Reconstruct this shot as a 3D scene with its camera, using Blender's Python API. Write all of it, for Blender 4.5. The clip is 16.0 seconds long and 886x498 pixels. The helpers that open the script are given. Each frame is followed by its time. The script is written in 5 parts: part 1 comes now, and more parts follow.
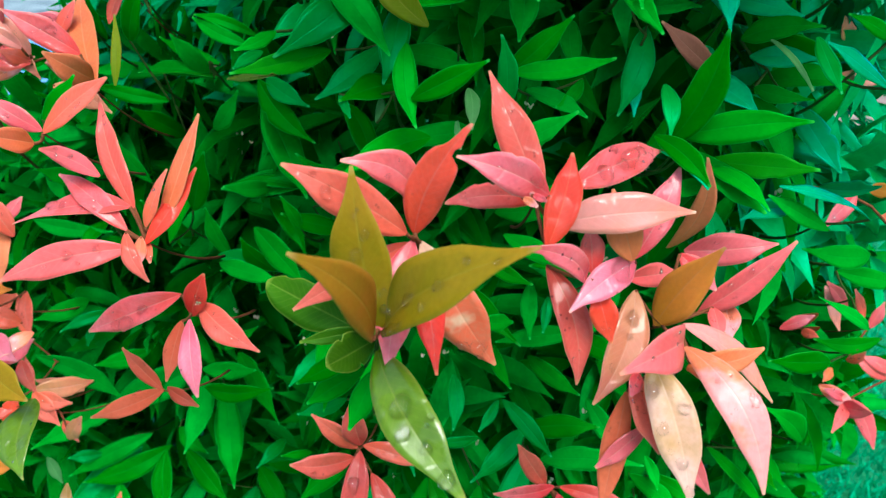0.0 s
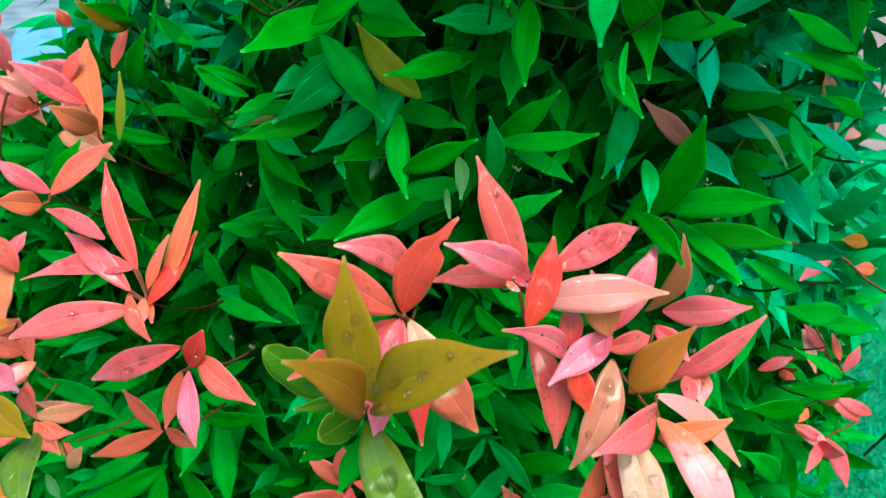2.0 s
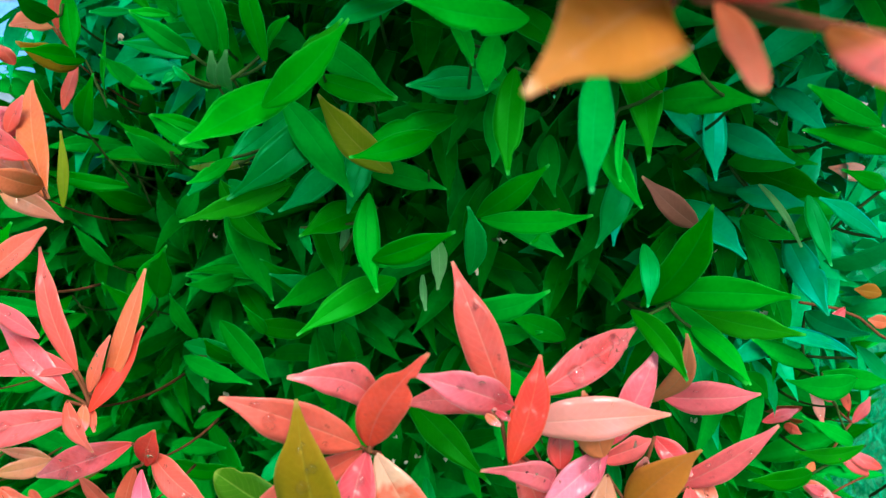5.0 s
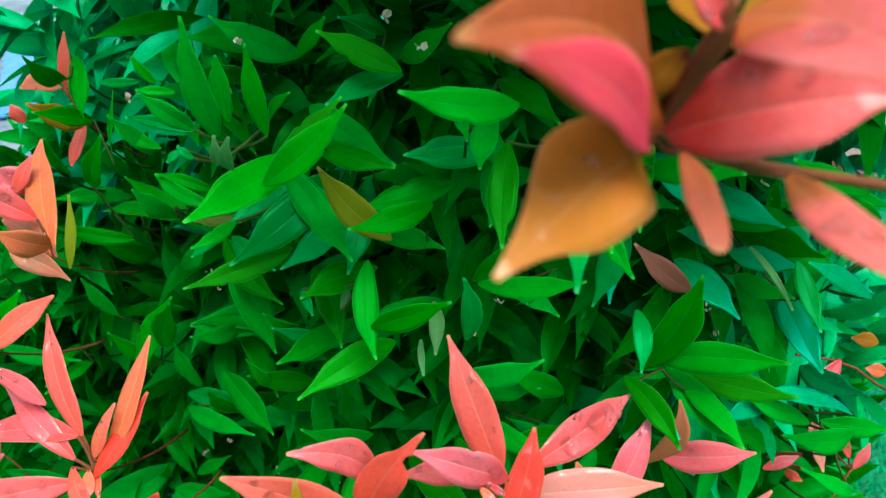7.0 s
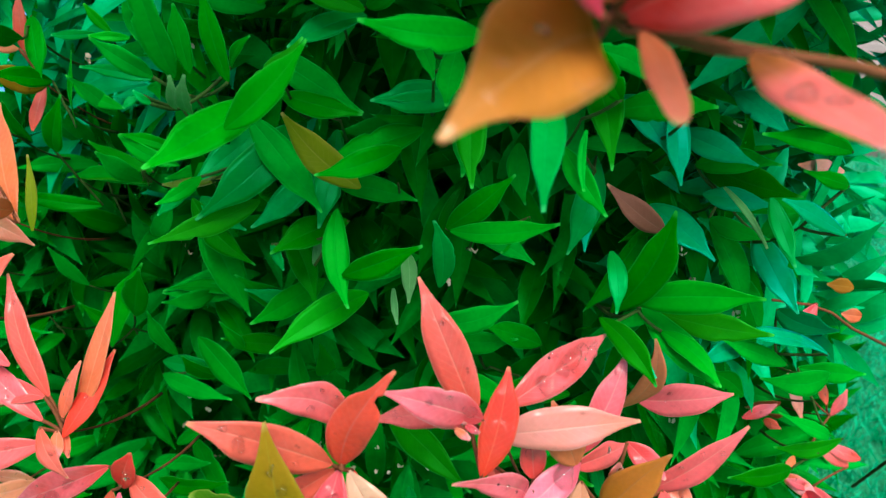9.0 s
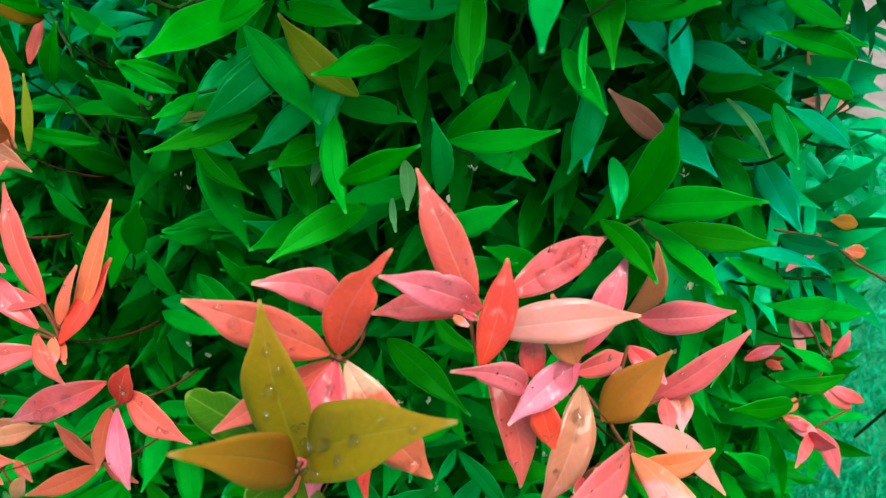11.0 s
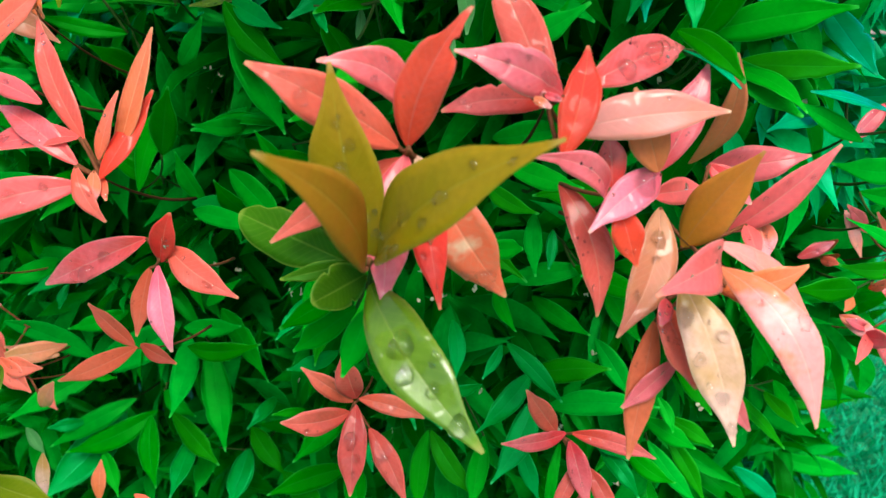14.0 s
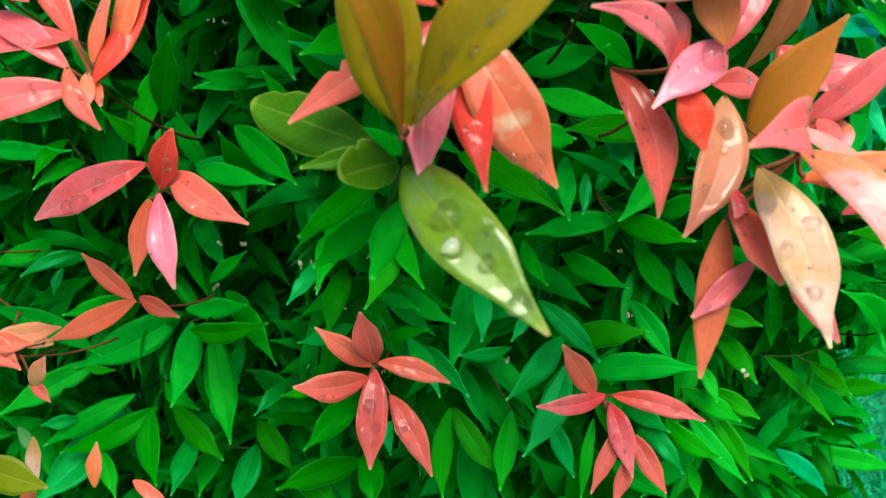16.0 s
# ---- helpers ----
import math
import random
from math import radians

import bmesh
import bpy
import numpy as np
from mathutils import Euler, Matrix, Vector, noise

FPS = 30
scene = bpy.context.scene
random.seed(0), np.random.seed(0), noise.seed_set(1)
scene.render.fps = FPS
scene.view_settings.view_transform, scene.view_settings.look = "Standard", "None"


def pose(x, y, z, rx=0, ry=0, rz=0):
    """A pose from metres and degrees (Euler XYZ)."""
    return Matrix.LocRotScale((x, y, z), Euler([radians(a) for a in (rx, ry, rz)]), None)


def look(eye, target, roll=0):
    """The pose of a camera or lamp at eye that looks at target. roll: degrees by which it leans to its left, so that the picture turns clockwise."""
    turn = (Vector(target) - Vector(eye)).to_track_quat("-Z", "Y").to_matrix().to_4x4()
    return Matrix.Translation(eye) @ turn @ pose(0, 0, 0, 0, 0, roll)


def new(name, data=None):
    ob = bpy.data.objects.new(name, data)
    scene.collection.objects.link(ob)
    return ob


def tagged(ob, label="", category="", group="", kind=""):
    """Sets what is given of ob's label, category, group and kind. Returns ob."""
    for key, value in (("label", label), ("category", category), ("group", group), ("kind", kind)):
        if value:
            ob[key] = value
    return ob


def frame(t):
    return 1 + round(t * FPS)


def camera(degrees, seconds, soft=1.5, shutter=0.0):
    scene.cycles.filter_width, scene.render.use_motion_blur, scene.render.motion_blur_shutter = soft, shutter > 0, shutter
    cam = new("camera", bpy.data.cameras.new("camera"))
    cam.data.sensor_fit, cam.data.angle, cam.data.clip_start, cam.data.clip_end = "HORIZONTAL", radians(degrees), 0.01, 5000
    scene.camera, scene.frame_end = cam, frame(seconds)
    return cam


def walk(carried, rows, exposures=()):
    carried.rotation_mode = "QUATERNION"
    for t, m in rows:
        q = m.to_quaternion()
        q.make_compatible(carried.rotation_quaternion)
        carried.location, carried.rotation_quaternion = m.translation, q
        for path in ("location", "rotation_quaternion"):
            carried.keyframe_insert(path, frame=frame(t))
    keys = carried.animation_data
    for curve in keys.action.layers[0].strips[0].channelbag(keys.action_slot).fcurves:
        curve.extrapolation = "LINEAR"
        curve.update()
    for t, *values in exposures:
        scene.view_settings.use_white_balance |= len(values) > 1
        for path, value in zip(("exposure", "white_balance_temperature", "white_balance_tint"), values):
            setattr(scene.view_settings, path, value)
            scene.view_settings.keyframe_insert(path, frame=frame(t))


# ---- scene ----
# ---------------------------------------------------------------- camera
cam = camera(61.6, 16.0, soft=1.4)
cam.data.dof.use_dof = True
cam.data.dof.focus_distance = 0.40
cam.data.dof.aperture_fstop = 15.0
METRES, EYE, TILT, LEAN, TURN = 0.38, 0.90, -25.0, 0.0, 0.0
ROWS = [
    (0.0, 0.0, 0.0, 0.0, 0.0, 0.0, -0.0),
    (0.5, -0.0044, -0.0156, 0.0248, -0.32, 0.69, -0.32),
    (1.0, -0.0053, -0.0496, 0.0476, 0.08, 1.26, -0.65),
    (1.5, 0.0049, -0.055, 0.0718, -0.22, 0.76, -0.77),
    (2.0, 0.0098, -0.0489, 0.0985, -0.27, -0.5, -0.9),
    (2.5, 0.0229, -0.0176, 0.0949, -0.68, -2.6, 0.17),
    (3.0, 0.0236, -0.006, 0.1187, -1.26, -3.71, 0.46),
    (3.5, 0.026, 0.0172, 0.1597, -0.98, -3.3, 0.03),
    (4.0, 0.0307, 0.0525, 0.1973, -1.43, -3.3, -0.28),
    (4.5, 0.0392, 0.063, 0.2261, -1.12, -3.2, -0.27),
    (5.0, 0.0349, 0.0649, 0.2545, -0.57, -2.77, -0.51),
    (7.5, 0.0491, 0.0486, 0.3182, -0.13, -1.09, -0.17),
    (8.0, 0.0523, 0.0588, 0.3115, -0.89, -1.77, 0.4),
    (10.5, 0.0661, 0.0594, 0.19, -1.65, -3.14, 1.64),
    (11.0, 0.0616, 0.065, 0.164, -1.33, -3.35, 1.37),
    (11.5, 0.0613, 0.0641, 0.1327, -1.28, -3.61, 1.4),
    (12.0, 0.0568, 0.0748, 0.0953, -1.2, -4.09, 1.37),
    (12.5, 0.0402, 0.092, 0.0567, -1.27, -4.65, 1.65),
    (13.0, 0.0219, 0.1025, 0.0231, -1.18, -4.43, 1.6),
    (13.5, 0.0019, 0.1095, -0.0089, -1.08, -4.01, 1.74),
    (14.0, -0.0126, 0.1123, -0.0419, -1.0, -3.17, 2.26),
    (14.5, -0.0238, 0.1267, -0.078, -0.98, -2.69, 2.58),
    (15.0, -0.0285, 0.1538, -0.1144, -1.31, -2.2, 2.91),
    (15.5, -0.0475, 0.1791, -0.1494, -1.22, -1.09, 3.13),
    (16.0, -0.056, 0.2045, -0.1771, -1.07, -0.55, 3.3),
]
walk(cam, [(t, pose(0, 0, EYE, TILT, LEAN, TURN) @ pose(METRES * x, METRES * y, METRES * z, 90 + pitch, roll, yaw)) for t, x, y, z, yaw, pitch, roll in ROWS],
     exposures=[(0.0, 0.95, 6250, 4.5), (4.0, 0.95, 6300, 4.5), (5.0, 0.95, 6500, 4.5), (8.0, 0.92, 6600, 3.5), (12.5, 0.91, 6600, 3.5), (14.5, 0.92, 6800, 3.5), (16.0, 1.0, 6950, 3.5)])

# ---------------------------------------------------------------- sky and sun: bright, hazy daylight
world = bpy.data.worlds.new("sky")
scene.world = world
world.use_nodes = True
wn, wl = world.node_tree.nodes, world.node_tree.links
sky = wn.new("ShaderNodeTexSky")
sky.sky_type = "NISHITA"
sky.sun_disc = False
sky.sun_elevation, sky.sun_rotation = radians(63), radians(156)
sky.air_density, sky.dust_density, sky.ozone_density = 1.0, 3.0, 1.0
wn["Background"].inputs["Strength"].default_value = 0.12
wl.new(sky.outputs["Color"], wn["Background"].inputs["Color"])
sun_data = bpy.data.lights.new("sun", "SUN")
sun_data.energy, sun_data.angle, sun_data.color = 2.7, radians(40), (1.0, 0.97, 0.92)
sun = new("sun", sun_data)
sun.matrix_world = look((0, 0, 0), (-0.19, 0.42, -0.89))


# ---------------------------------------------------------------- materials
def nodes_of(mat):
    mat.use_nodes = True
    return mat.node_tree.nodes, mat.node_tree.links


def maths(n, l, op, a, b=None, c=None):
    m = n.new("ShaderNodeMath")
    m.operation = op
    for k, v in enumerate((a, b, c)):
        if v is None:
            continue
        if isinstance(v, (int, float)):
            m.inputs[k].default_value = v
        else:
            l.new(v, m.inputs[k])
    return m.outputs[0]


def mixed(n, l, fac, a, b, mode="MIX"):
    m = n.new("ShaderNodeMix")
    m.data_type, m.blend_type = "RGBA", mode
    for key, v in ((0, fac), (6, a), (7, b)):
        if isinstance(v, (int, float)):
            m.inputs[key].default_value = v
        elif isinstance(v, tuple):
            m.inputs[key].default_value = (*v, 1)
        else:
            l.new(v, m.inputs[key])
    return m.outputs[2]


def ramp(n, l, fac, lo, hi):
    m = n.new("ShaderNodeMapRange")
    l.new(fac, m.inputs[0])
    m.inputs[1].default_value, m.inputs[2].default_value = lo, hi
    m.clamp = True
    return m.outputs[0]


def leaf_material(name, body, end, rib, rough=0.42, spots=0.0, through_light=0.36, islands=False, vary=0.25, coat=0.0, shine=0.15, hue=0.012, turning=(0.15, 1.0), sheen=None, edge=0.5, crease=0.3):
    """A leaf blade: body colour turning into end towards the tip, pale midrib, faint side veins, blotches and pin holes."""
    mat = bpy.data.materials.new(name)
    n, l = nodes_of(mat)
    out, bsdf = n["Material Output"], n["Principled BSDF"]
    uv = n.new("ShaderNodeUVMap")
    sep = n.new("ShaderNodeSeparateXYZ")
    l.new(uv.outputs[0], sep.inputs[0])
    across = maths(n, l, "ABSOLUTE", maths(n, l, "SUBTRACT", sep.outputs[0], 0.5))
    along = sep.outputs[1]
    place = n.new("ShaderNodeTexCoord")
    blotch = n.new("ShaderNodeTexNoise")
    blotch.inputs["Scale"].default_value, blotch.inputs["Detail"].default_value = 55, 3
    l.new(place.outputs["Object"], blotch.inputs["Vector"])
    grain = n.new("ShaderNodeTexNoise")
    grain.inputs["Scale"].default_value, grain.inputs["Detail"].default_value = 420, 4
    l.new(place.outputs["Object"], grain.inputs["Vector"])
    if islands:
        rnd = n.new("ShaderNodeNewGeometry").outputs["Random Per Island"]
    else:
        rnd = n.new("ShaderNodeObjectInfo").outputs["Random"]
    turn_ = maths(n, l, "ADD", maths(n, l, "MULTIPLY", along, 0.9), maths(n, l, "MULTIPLY", maths(n, l, "SUBTRACT", blotch.outputs[0], 0.5), 1.6))
    turn_ = ramp(n, l, turn_, *turning)
    col = mixed(n, l, turn_, body, end)
    hsv = n.new("ShaderNodeHueSaturation")
    l.new(col, hsv.inputs["Color"])
    l.new(maths(n, l, "ADD", maths(n, l, "MULTIPLY", rnd, 2 * vary), 1 - vary), hsv.inputs["Value"])
    l.new(maths(n, l, "ADD", maths(n, l, "MULTIPLY", rnd, hue), 0.5 - (hue * 0.4 if sheen else hue / 2)), hsv.inputs["Hue"])
    col = hsv.outputs[0]
    col = mixed(n, l, maths(n, l, "MULTIPLY", ramp(n, l, grain.outputs[0], 0.35, 0.75), 0.25), col, tuple(0.6 * c for c in body))
    midrib = ramp(n, l, across, 0.035, 0.012)
    col = mixed(n, l, maths(n, l, "MULTIPLY", midrib, crease), col, rib)
    margin = ramp(n, l, across, 0.455, 0.495)
    col = mixed(n, l, maths(n, l, "MULTIPLY", margin, edge), col, rib)
    tipped = ramp(n, l, along, 0.945, 0.985)
    col = mixed(n, l, maths(n, l, "MULTIPLY", tipped, 0.55), col, tuple(0.4 * c + 0.6 * d for c, d in zip(rib, (0.74, 0.52, 0.22))) if body[0] > 0.1 else rib)
    # side veins climb towards the tip
    vein = maths(n, l, "SINE", maths(n, l, "MULTIPLY", maths(n, l, "SUBTRACT", maths(n, l, "MULTIPLY", along, 1.0), maths(n, l, "MULTIPLY", across, 0.35)), 95.0))
    vein = ramp(n, l, vein, 0.75, 1.0)
    col = mixed(n, l, maths(n, l, "MULTIPLY", vein, 0.3 * crease), col, rib)
    if spots:
        cell = n.new("ShaderNodeTexVoronoi")
        cell.inputs["Scale"].default_value = 260
        l.new(place.outputs["Object"], cell.inputs["Vector"])
        pick = ramp(n, l, cell.outputs["Color"], 0.60, 0.64)
        dot = maths(n, l, "MULTIPLY", ramp(n, l, cell.outputs["Distance"], 0.20, 0.13), pick)
        patch = ramp(n, l, blotch.outputs[0], 0.53, 0.57)
        col = mixed(n, l, maths(n, l, "MULTIPLY", maths(n, l, "MULTIPLY", dot, patch), spots), col, (0.05, 0.012, 0.01))
    l.new(col, bsdf.inputs["Base Color"])
    bsdf.inputs["Roughness"].default_value = rough
    l.new(maths(n, l, "ADD", maths(n, l, "MULTIPLY", blotch.outputs[0], 0.3), rough - 0.15), bsdf.inputs["Roughness"])
    bsdf.inputs["Specular IOR Level"].default_value = shine
    # a film of rain covers the blade in patches
    film_at = n.new("ShaderNodeTexNoise")
    film_at.inputs["Scale"].default_value, film_at.inputs["Detail"].default_value = 75, 1.5
    l.new(place.outputs["Object"], film_at.inputs["Vector"])
    wet = ramp(n, l, film_at.outputs[0], 0.49, 0.52)
    l.new(maths(n, l, "MULTIPLY", wet, 2.6 * coat), bsdf.inputs["Coat Weight"])
    if coat:
        brim = n.new("ShaderNodeBump")
        brim.inputs["Strength"].default_value, brim.inputs["Distance"].default_value = 0.8, 0.0007
        l.new(ramp(n, l, film_at.outputs[0], 0.48, 0.56), brim.inputs["Height"])
        l.new(brim.outputs[0], bsdf.inputs["Coat Normal"])
    bsdf.inputs["Coat Roughness"].default_value = 0.17
    bsdf.inputs["Coat IOR"].default_value = 1.55
    bump = n.new("ShaderNodeBump")
    bump.inputs["Strength"].default_value, bump.inputs["Distance"].default_value = 0.35, 0.0006
    relief = maths(n, l, "ADD", maths(n, l, "MULTIPLY", vein, -0.10), maths(n, l, "MULTIPLY", grain.outputs[0], 0.35))
    relief = maths(n, l, "ADD", relief, maths(n, l, "MULTIPLY", midrib, -0.6))
    relief = maths(n, l, "ADD", relief, maths(n, l, "MULTIPLY", blotch.outputs[0], 2.0))
    l.new(relief, bump.inputs["Height"])
    l.new(bump.outputs[0], bsdf.inputs["Normal"])
    thin = n.new("ShaderNodeBsdfTranslucent")
    l.new(col, thin.inputs["Color"])
    mix = n.new("ShaderNodeMixShader")
    mix.inputs[0].default_value = through_light
    l.new(bsdf.outputs[0], mix.inputs[1])
    l.new(thin.outputs[0], mix.inputs[2])
    surface = mix.outputs[0]
    if sheen:
        # waxy gloss that takes on the blade's own tint
        bsdf.inputs["Specular IOR Level"].default_value = 0.0
        gloss, fres, both = n.new("ShaderNodeBsdfGlossy"), n.new("ShaderNodeFresnel"), n.new("ShaderNodeMixShader")
        gloss.inputs["Color"].default_value = (*sheen, 1)
        l.new(maths(n, l, "ADD", maths(n, l, "MULTIPLY", blotch.outputs[0], 0.25), rough - 0.12), gloss.inputs["Roughness"])
        fres.inputs["IOR"].default_value = 1.38
        l.new(bump.outputs[0], gloss.inputs["Normal"])
        l.new(bump.outputs[0], fres.inputs["Normal"])
        l.new(maths(n, l, "MULTIPLY", fres.outputs[0], 0.5 + shine), both.inputs[0])
        l.new(surface, both.inputs[1])
        l.new(gloss.outputs[0], both.inputs[2])
        surface = both.outputs[0]
    l.new(surface, out.inputs["Surface"])
    return mat


LEAF = {
    "red": leaf_material("leaf_red", (0.85, 0.042, 0.030), (0.88, 0.080, 0.058), (0.80, 0.20, 0.15), spots=0.5, coat=0.25, vary=0.1),
    "crimson": leaf_material("leaf_crimson", (0.93, 0.070, 0.050), (0.95, 0.11, 0.10), (0.84, 0.26, 0.24), spots=0.2, coat=0.25, vary=0.05),
    "scarlet": leaf_material("leaf_scarlet", (0.76, 0.085, 0.030), (0.84, 0.085, 0.050), (0.80, 0.22, 0.12), coat=0.12, vary=0.05),
    "brick": leaf_material("leaf_brick_red", (0.75, 0.095, 0.062), (0.82, 0.165, 0.125), (0.76, 0.28, 0.22), spots=0.4, coat=0.38, shine=0.3, vary=0.12),
    "coral": leaf_material("leaf_coral", (0.88, 0.145, 0.088), (0.92, 0.200, 0.165), (0.82, 0.36, 0.26), spots=0.6, coat=0.25, vary=0.1),
    "pink": leaf_material("leaf_pink", (0.88, 0.085, 0.090), (0.94, 0.235, 0.300), (0.84, 0.42, 0.38), spots=1.0, shine=0.4, rough=0.34, coat=0.32, vary=0.08),
    "hotpink": leaf_material("leaf_hot_pink", (0.92, 0.14, 0.22), (0.94, 0.31, 0.44), (0.88, 0.46, 0.48), spots=0.6, shine=0.4, rough=0.34, coat=0.3, vary=0.05),
    # base colour holds the leaf's own cream and the sky's glare
    "creamcoral": leaf_material("leaf_cream_coral", (0.86, 0.54, 0.38), (0.88, 0.15, 0.075), (0.86, 0.36, 0.24), shine=0.4, coat=0.38, vary=0.05, turning=(0.26, 0.42)),
    "redpink": leaf_material("leaf_red_pink", (0.80, 0.055, 0.05), (0.88, 0.24, 0.26), (0.80, 0.30, 0.26), spots=0.8, coat=0.25, vary=0.08),
    "rosy": leaf_material("leaf_rosy", (0.86, 0.12, 0.14), (0.88, 0.18, 0.205), (0.82, 0.36, 0.30), spots=0.3, shine=0.3, coat=0.25, vary=0.1),
    # paler towards the base: wet glare is put into the colour
    "salmon": leaf_material("leaf_salmon", (0.95, 0.38, 0.34), (0.92, 0.34, 0.22), (0.86, 0.50, 0.40), shine=0.4, coat=0.4, vary=0.08),
    # pale pink outer half: glare of a water film, painted as colour
    "salmonpink": leaf_material("leaf_salmon_pink", (0.88, 0.24, 0.12), (0.94, 0.37, 0.39), (0.90, 0.52, 0.45), turning=(0.28, 0.5), spots=0.3, shine=0.3, rough=0.38, coat=0.2, vary=0.08),
    # whitish end: sky glare is mixed into the tan
    "tan": leaf_material("leaf_tan", (0.56, 0.33, 0.09), (0.84, 0.54, 0.46), (0.82, 0.58, 0.42), turning=(0.1, 0.7), shine=0.3, rough=0.38, coat=0.18, vary=0.08),
    "tanpink": leaf_material("leaf_tan_pink", (0.68, 0.29, 0.13), (0.70, 0.18, 0.13), (0.76, 0.45, 0.33), shine=0.4, coat=0.3, vary=0.1),
    "orange": leaf_material("leaf_orange", (0.78, 0.19, 0.07), (0.83, 0.22, 0.12), (0.84, 0.42, 0.24), coat=0.2, vary=0.1),
    "orangetan": leaf_material("leaf_orange_tan", (0.58, 0.21, 0.014), (0.64, 0.26, 0.055), (0.70, 0.34, 0.14), coat=0.3, vary=0.08),
    "rustorange": leaf_material("leaf_rust_orange", (0.52, 0.13, 0.020), (0.66, 0.19, 0.07), (0.80, 0.36, 0.15), coat=0.15, vary=0.05, turning=(0.1, 0.6), through_light=0.55),
    "pinkglare": leaf_material("leaf_pale_salmon", (0.74, 0.25, 0.08), (0.95, 0.25, 0.26), (0.88, 0.45, 0.36), turning=(0.05, 0.4), shine=0.5, rough=0.34, coat=0.5, vary=0.05, through_light=0.55),
    "magenta": leaf_material("leaf_magenta_pink", (0.95, 0.10, 0.19), (0.88, 0.12, 0.11), (0.90, 0.35, 0.36), vary=0.05, through_light=0.55),
    "ochre": leaf_material("leaf_ochre", (0.58, 0.26, 0.025), (0.58, 0.24, 0.03), (0.70, 0.48, 0.12), vary=0.05, through_light=0.6),
    "brown": leaf_material("leaf_brown_orange", (0.68, 0.25, 0.026), (0.70, 0.24, 0.055), (0.55, 0.24, 0.10), vary=0.1),
    "umber": leaf_material("leaf_umber", (0.78, 0.23, 0.09), (0.82, 0.25, 0.15), (0.60, 0.30, 0.18), vary=0.1),
    "rust": leaf_material("leaf_rust", (0.66, 0.12, 0.055), (0.72, 0.17, 0.10), (0.66, 0.25, 0.16), spots=0.5, vary=0.15),
    "olive": leaf_material("leaf_olive", (0.30, 0.225, 0.006), (0.42, 0.24, 0.014), (0.36, 0.32, 0.035), vary=0.1),
    "olivebrown": leaf_material("leaf_olive_brown", (0.46, 0.15, 0.018), (0.36, 0.20, 0.012), (0.40, 0.27, 0.045), vary=0.1),
    "lime": leaf_material("leaf_lime", (0.105, 0.225, 0.003), (0.18, 0.36, 0.025), (0.30, 0.39, 0.07), vary=0.1, rough=0.30, coat=0.4, shine=0.5),
    "green": leaf_material("leaf_green", (0.0, 0.193, 0.002), (0.0, 0.286, 0.003), (0.05, 0.58, 0.09), sheen=(0.05, 0.85, 0.09), shine=0.4, coat=0.0, rough=0.36, hue=0.016, vary=0.35, through_light=0.2, edge=0.25, crease=0.05),
    "darkgreen": leaf_material("leaf_dark_green", (0.034, 0.135, 0.003), (0.06, 0.18, 0.003), (0.30, 0.42, 0.06), sheen=(0.25, 0.9, 0.30), shine=0.3, edge=0.6, crease=0.25),
    "gb": leaf_material("leaf_bright_green", (0.002, 0.252, 0.002), (0.004, 0.345, 0.003), (0.06, 0.66, 0.09), sheen=(0.05, 0.85, 0.12), shine=0.4, coat=0.0, rough=0.36, hue=0.016, vary=0.3, through_light=0.22, edge=0.25, crease=0.05),
    # green leaf whose colour takes in the bluish sky reflection
    "t": leaf_material("leaf_green_skylit", (0.0, 0.32, 0.07), (0.0, 0.46, 0.17), (0.04, 0.55, 0.26), sheen=(0.03, 0.85, 0.80), shine=1.3, rough=0.32, vary=0.35, edge=0.25, crease=0.05),
    "s": leaf_material("leaf_satin_green", (0.0, 0.20, 0.012), (0.0, 0.27, 0.028), (0.06, 0.58, 0.18), sheen=(0.05, 0.88, 0.40), shine=0.8, rough=0.36, vary=0.25, through_light=0.18, edge=0.25, crease=0.05),
    "pale": leaf_material("leaf_pale_underside", (0.07, 0.30, 0.08), (0.10, 0.36, 0.11), (0.2, 0.5, 0.2), rough=0.5, vary=0.1),
    "yellow": leaf_material("leaf_yellowing", (0.15, 0.23, 0.003), (0.21, 0.26, 0.006), (0.28, 0.28, 0.05)),
    "dried": leaf_material("leaf_dried", (0.17, 0.065, 0.040), (0.21, 0.085, 0.055), (0.26, 0.14, 0.10), rough=0.6),
}
LEAF["g"] = LEAF["green"]
# darker copy of the leaf green: shade between the leaves is put into it
LEAF_FILL_SHADED = leaf_material("leaf_inner_green_shaded", (0.0, 0.106, 0.002), (0.0, 0.210, 0.006), (0.03, 0.38, 0.06), islands=True, vary=0.55, sheen=(0.03, 0.85, 0.09), shine=0.4, rough=0.32, hue=0.018, through_light=0.09, edge=0.25, crease=0.05)
# bluish copy of the inner green, with sky light put into its colour
LEAF_FILL_SKYLIT = leaf_material("leaf_inner_green_skylit", (0.0, 0.23, 0.03), (0.0, 0.38, 0.08), (0.04, 0.50, 0.20), islands=True, vary=0.5, sheen=(0.05, 0.88, 0.62), shine=1.0, rough=0.34, hue=0.03, through_light=0.15, edge=0.25, crease=0.05)


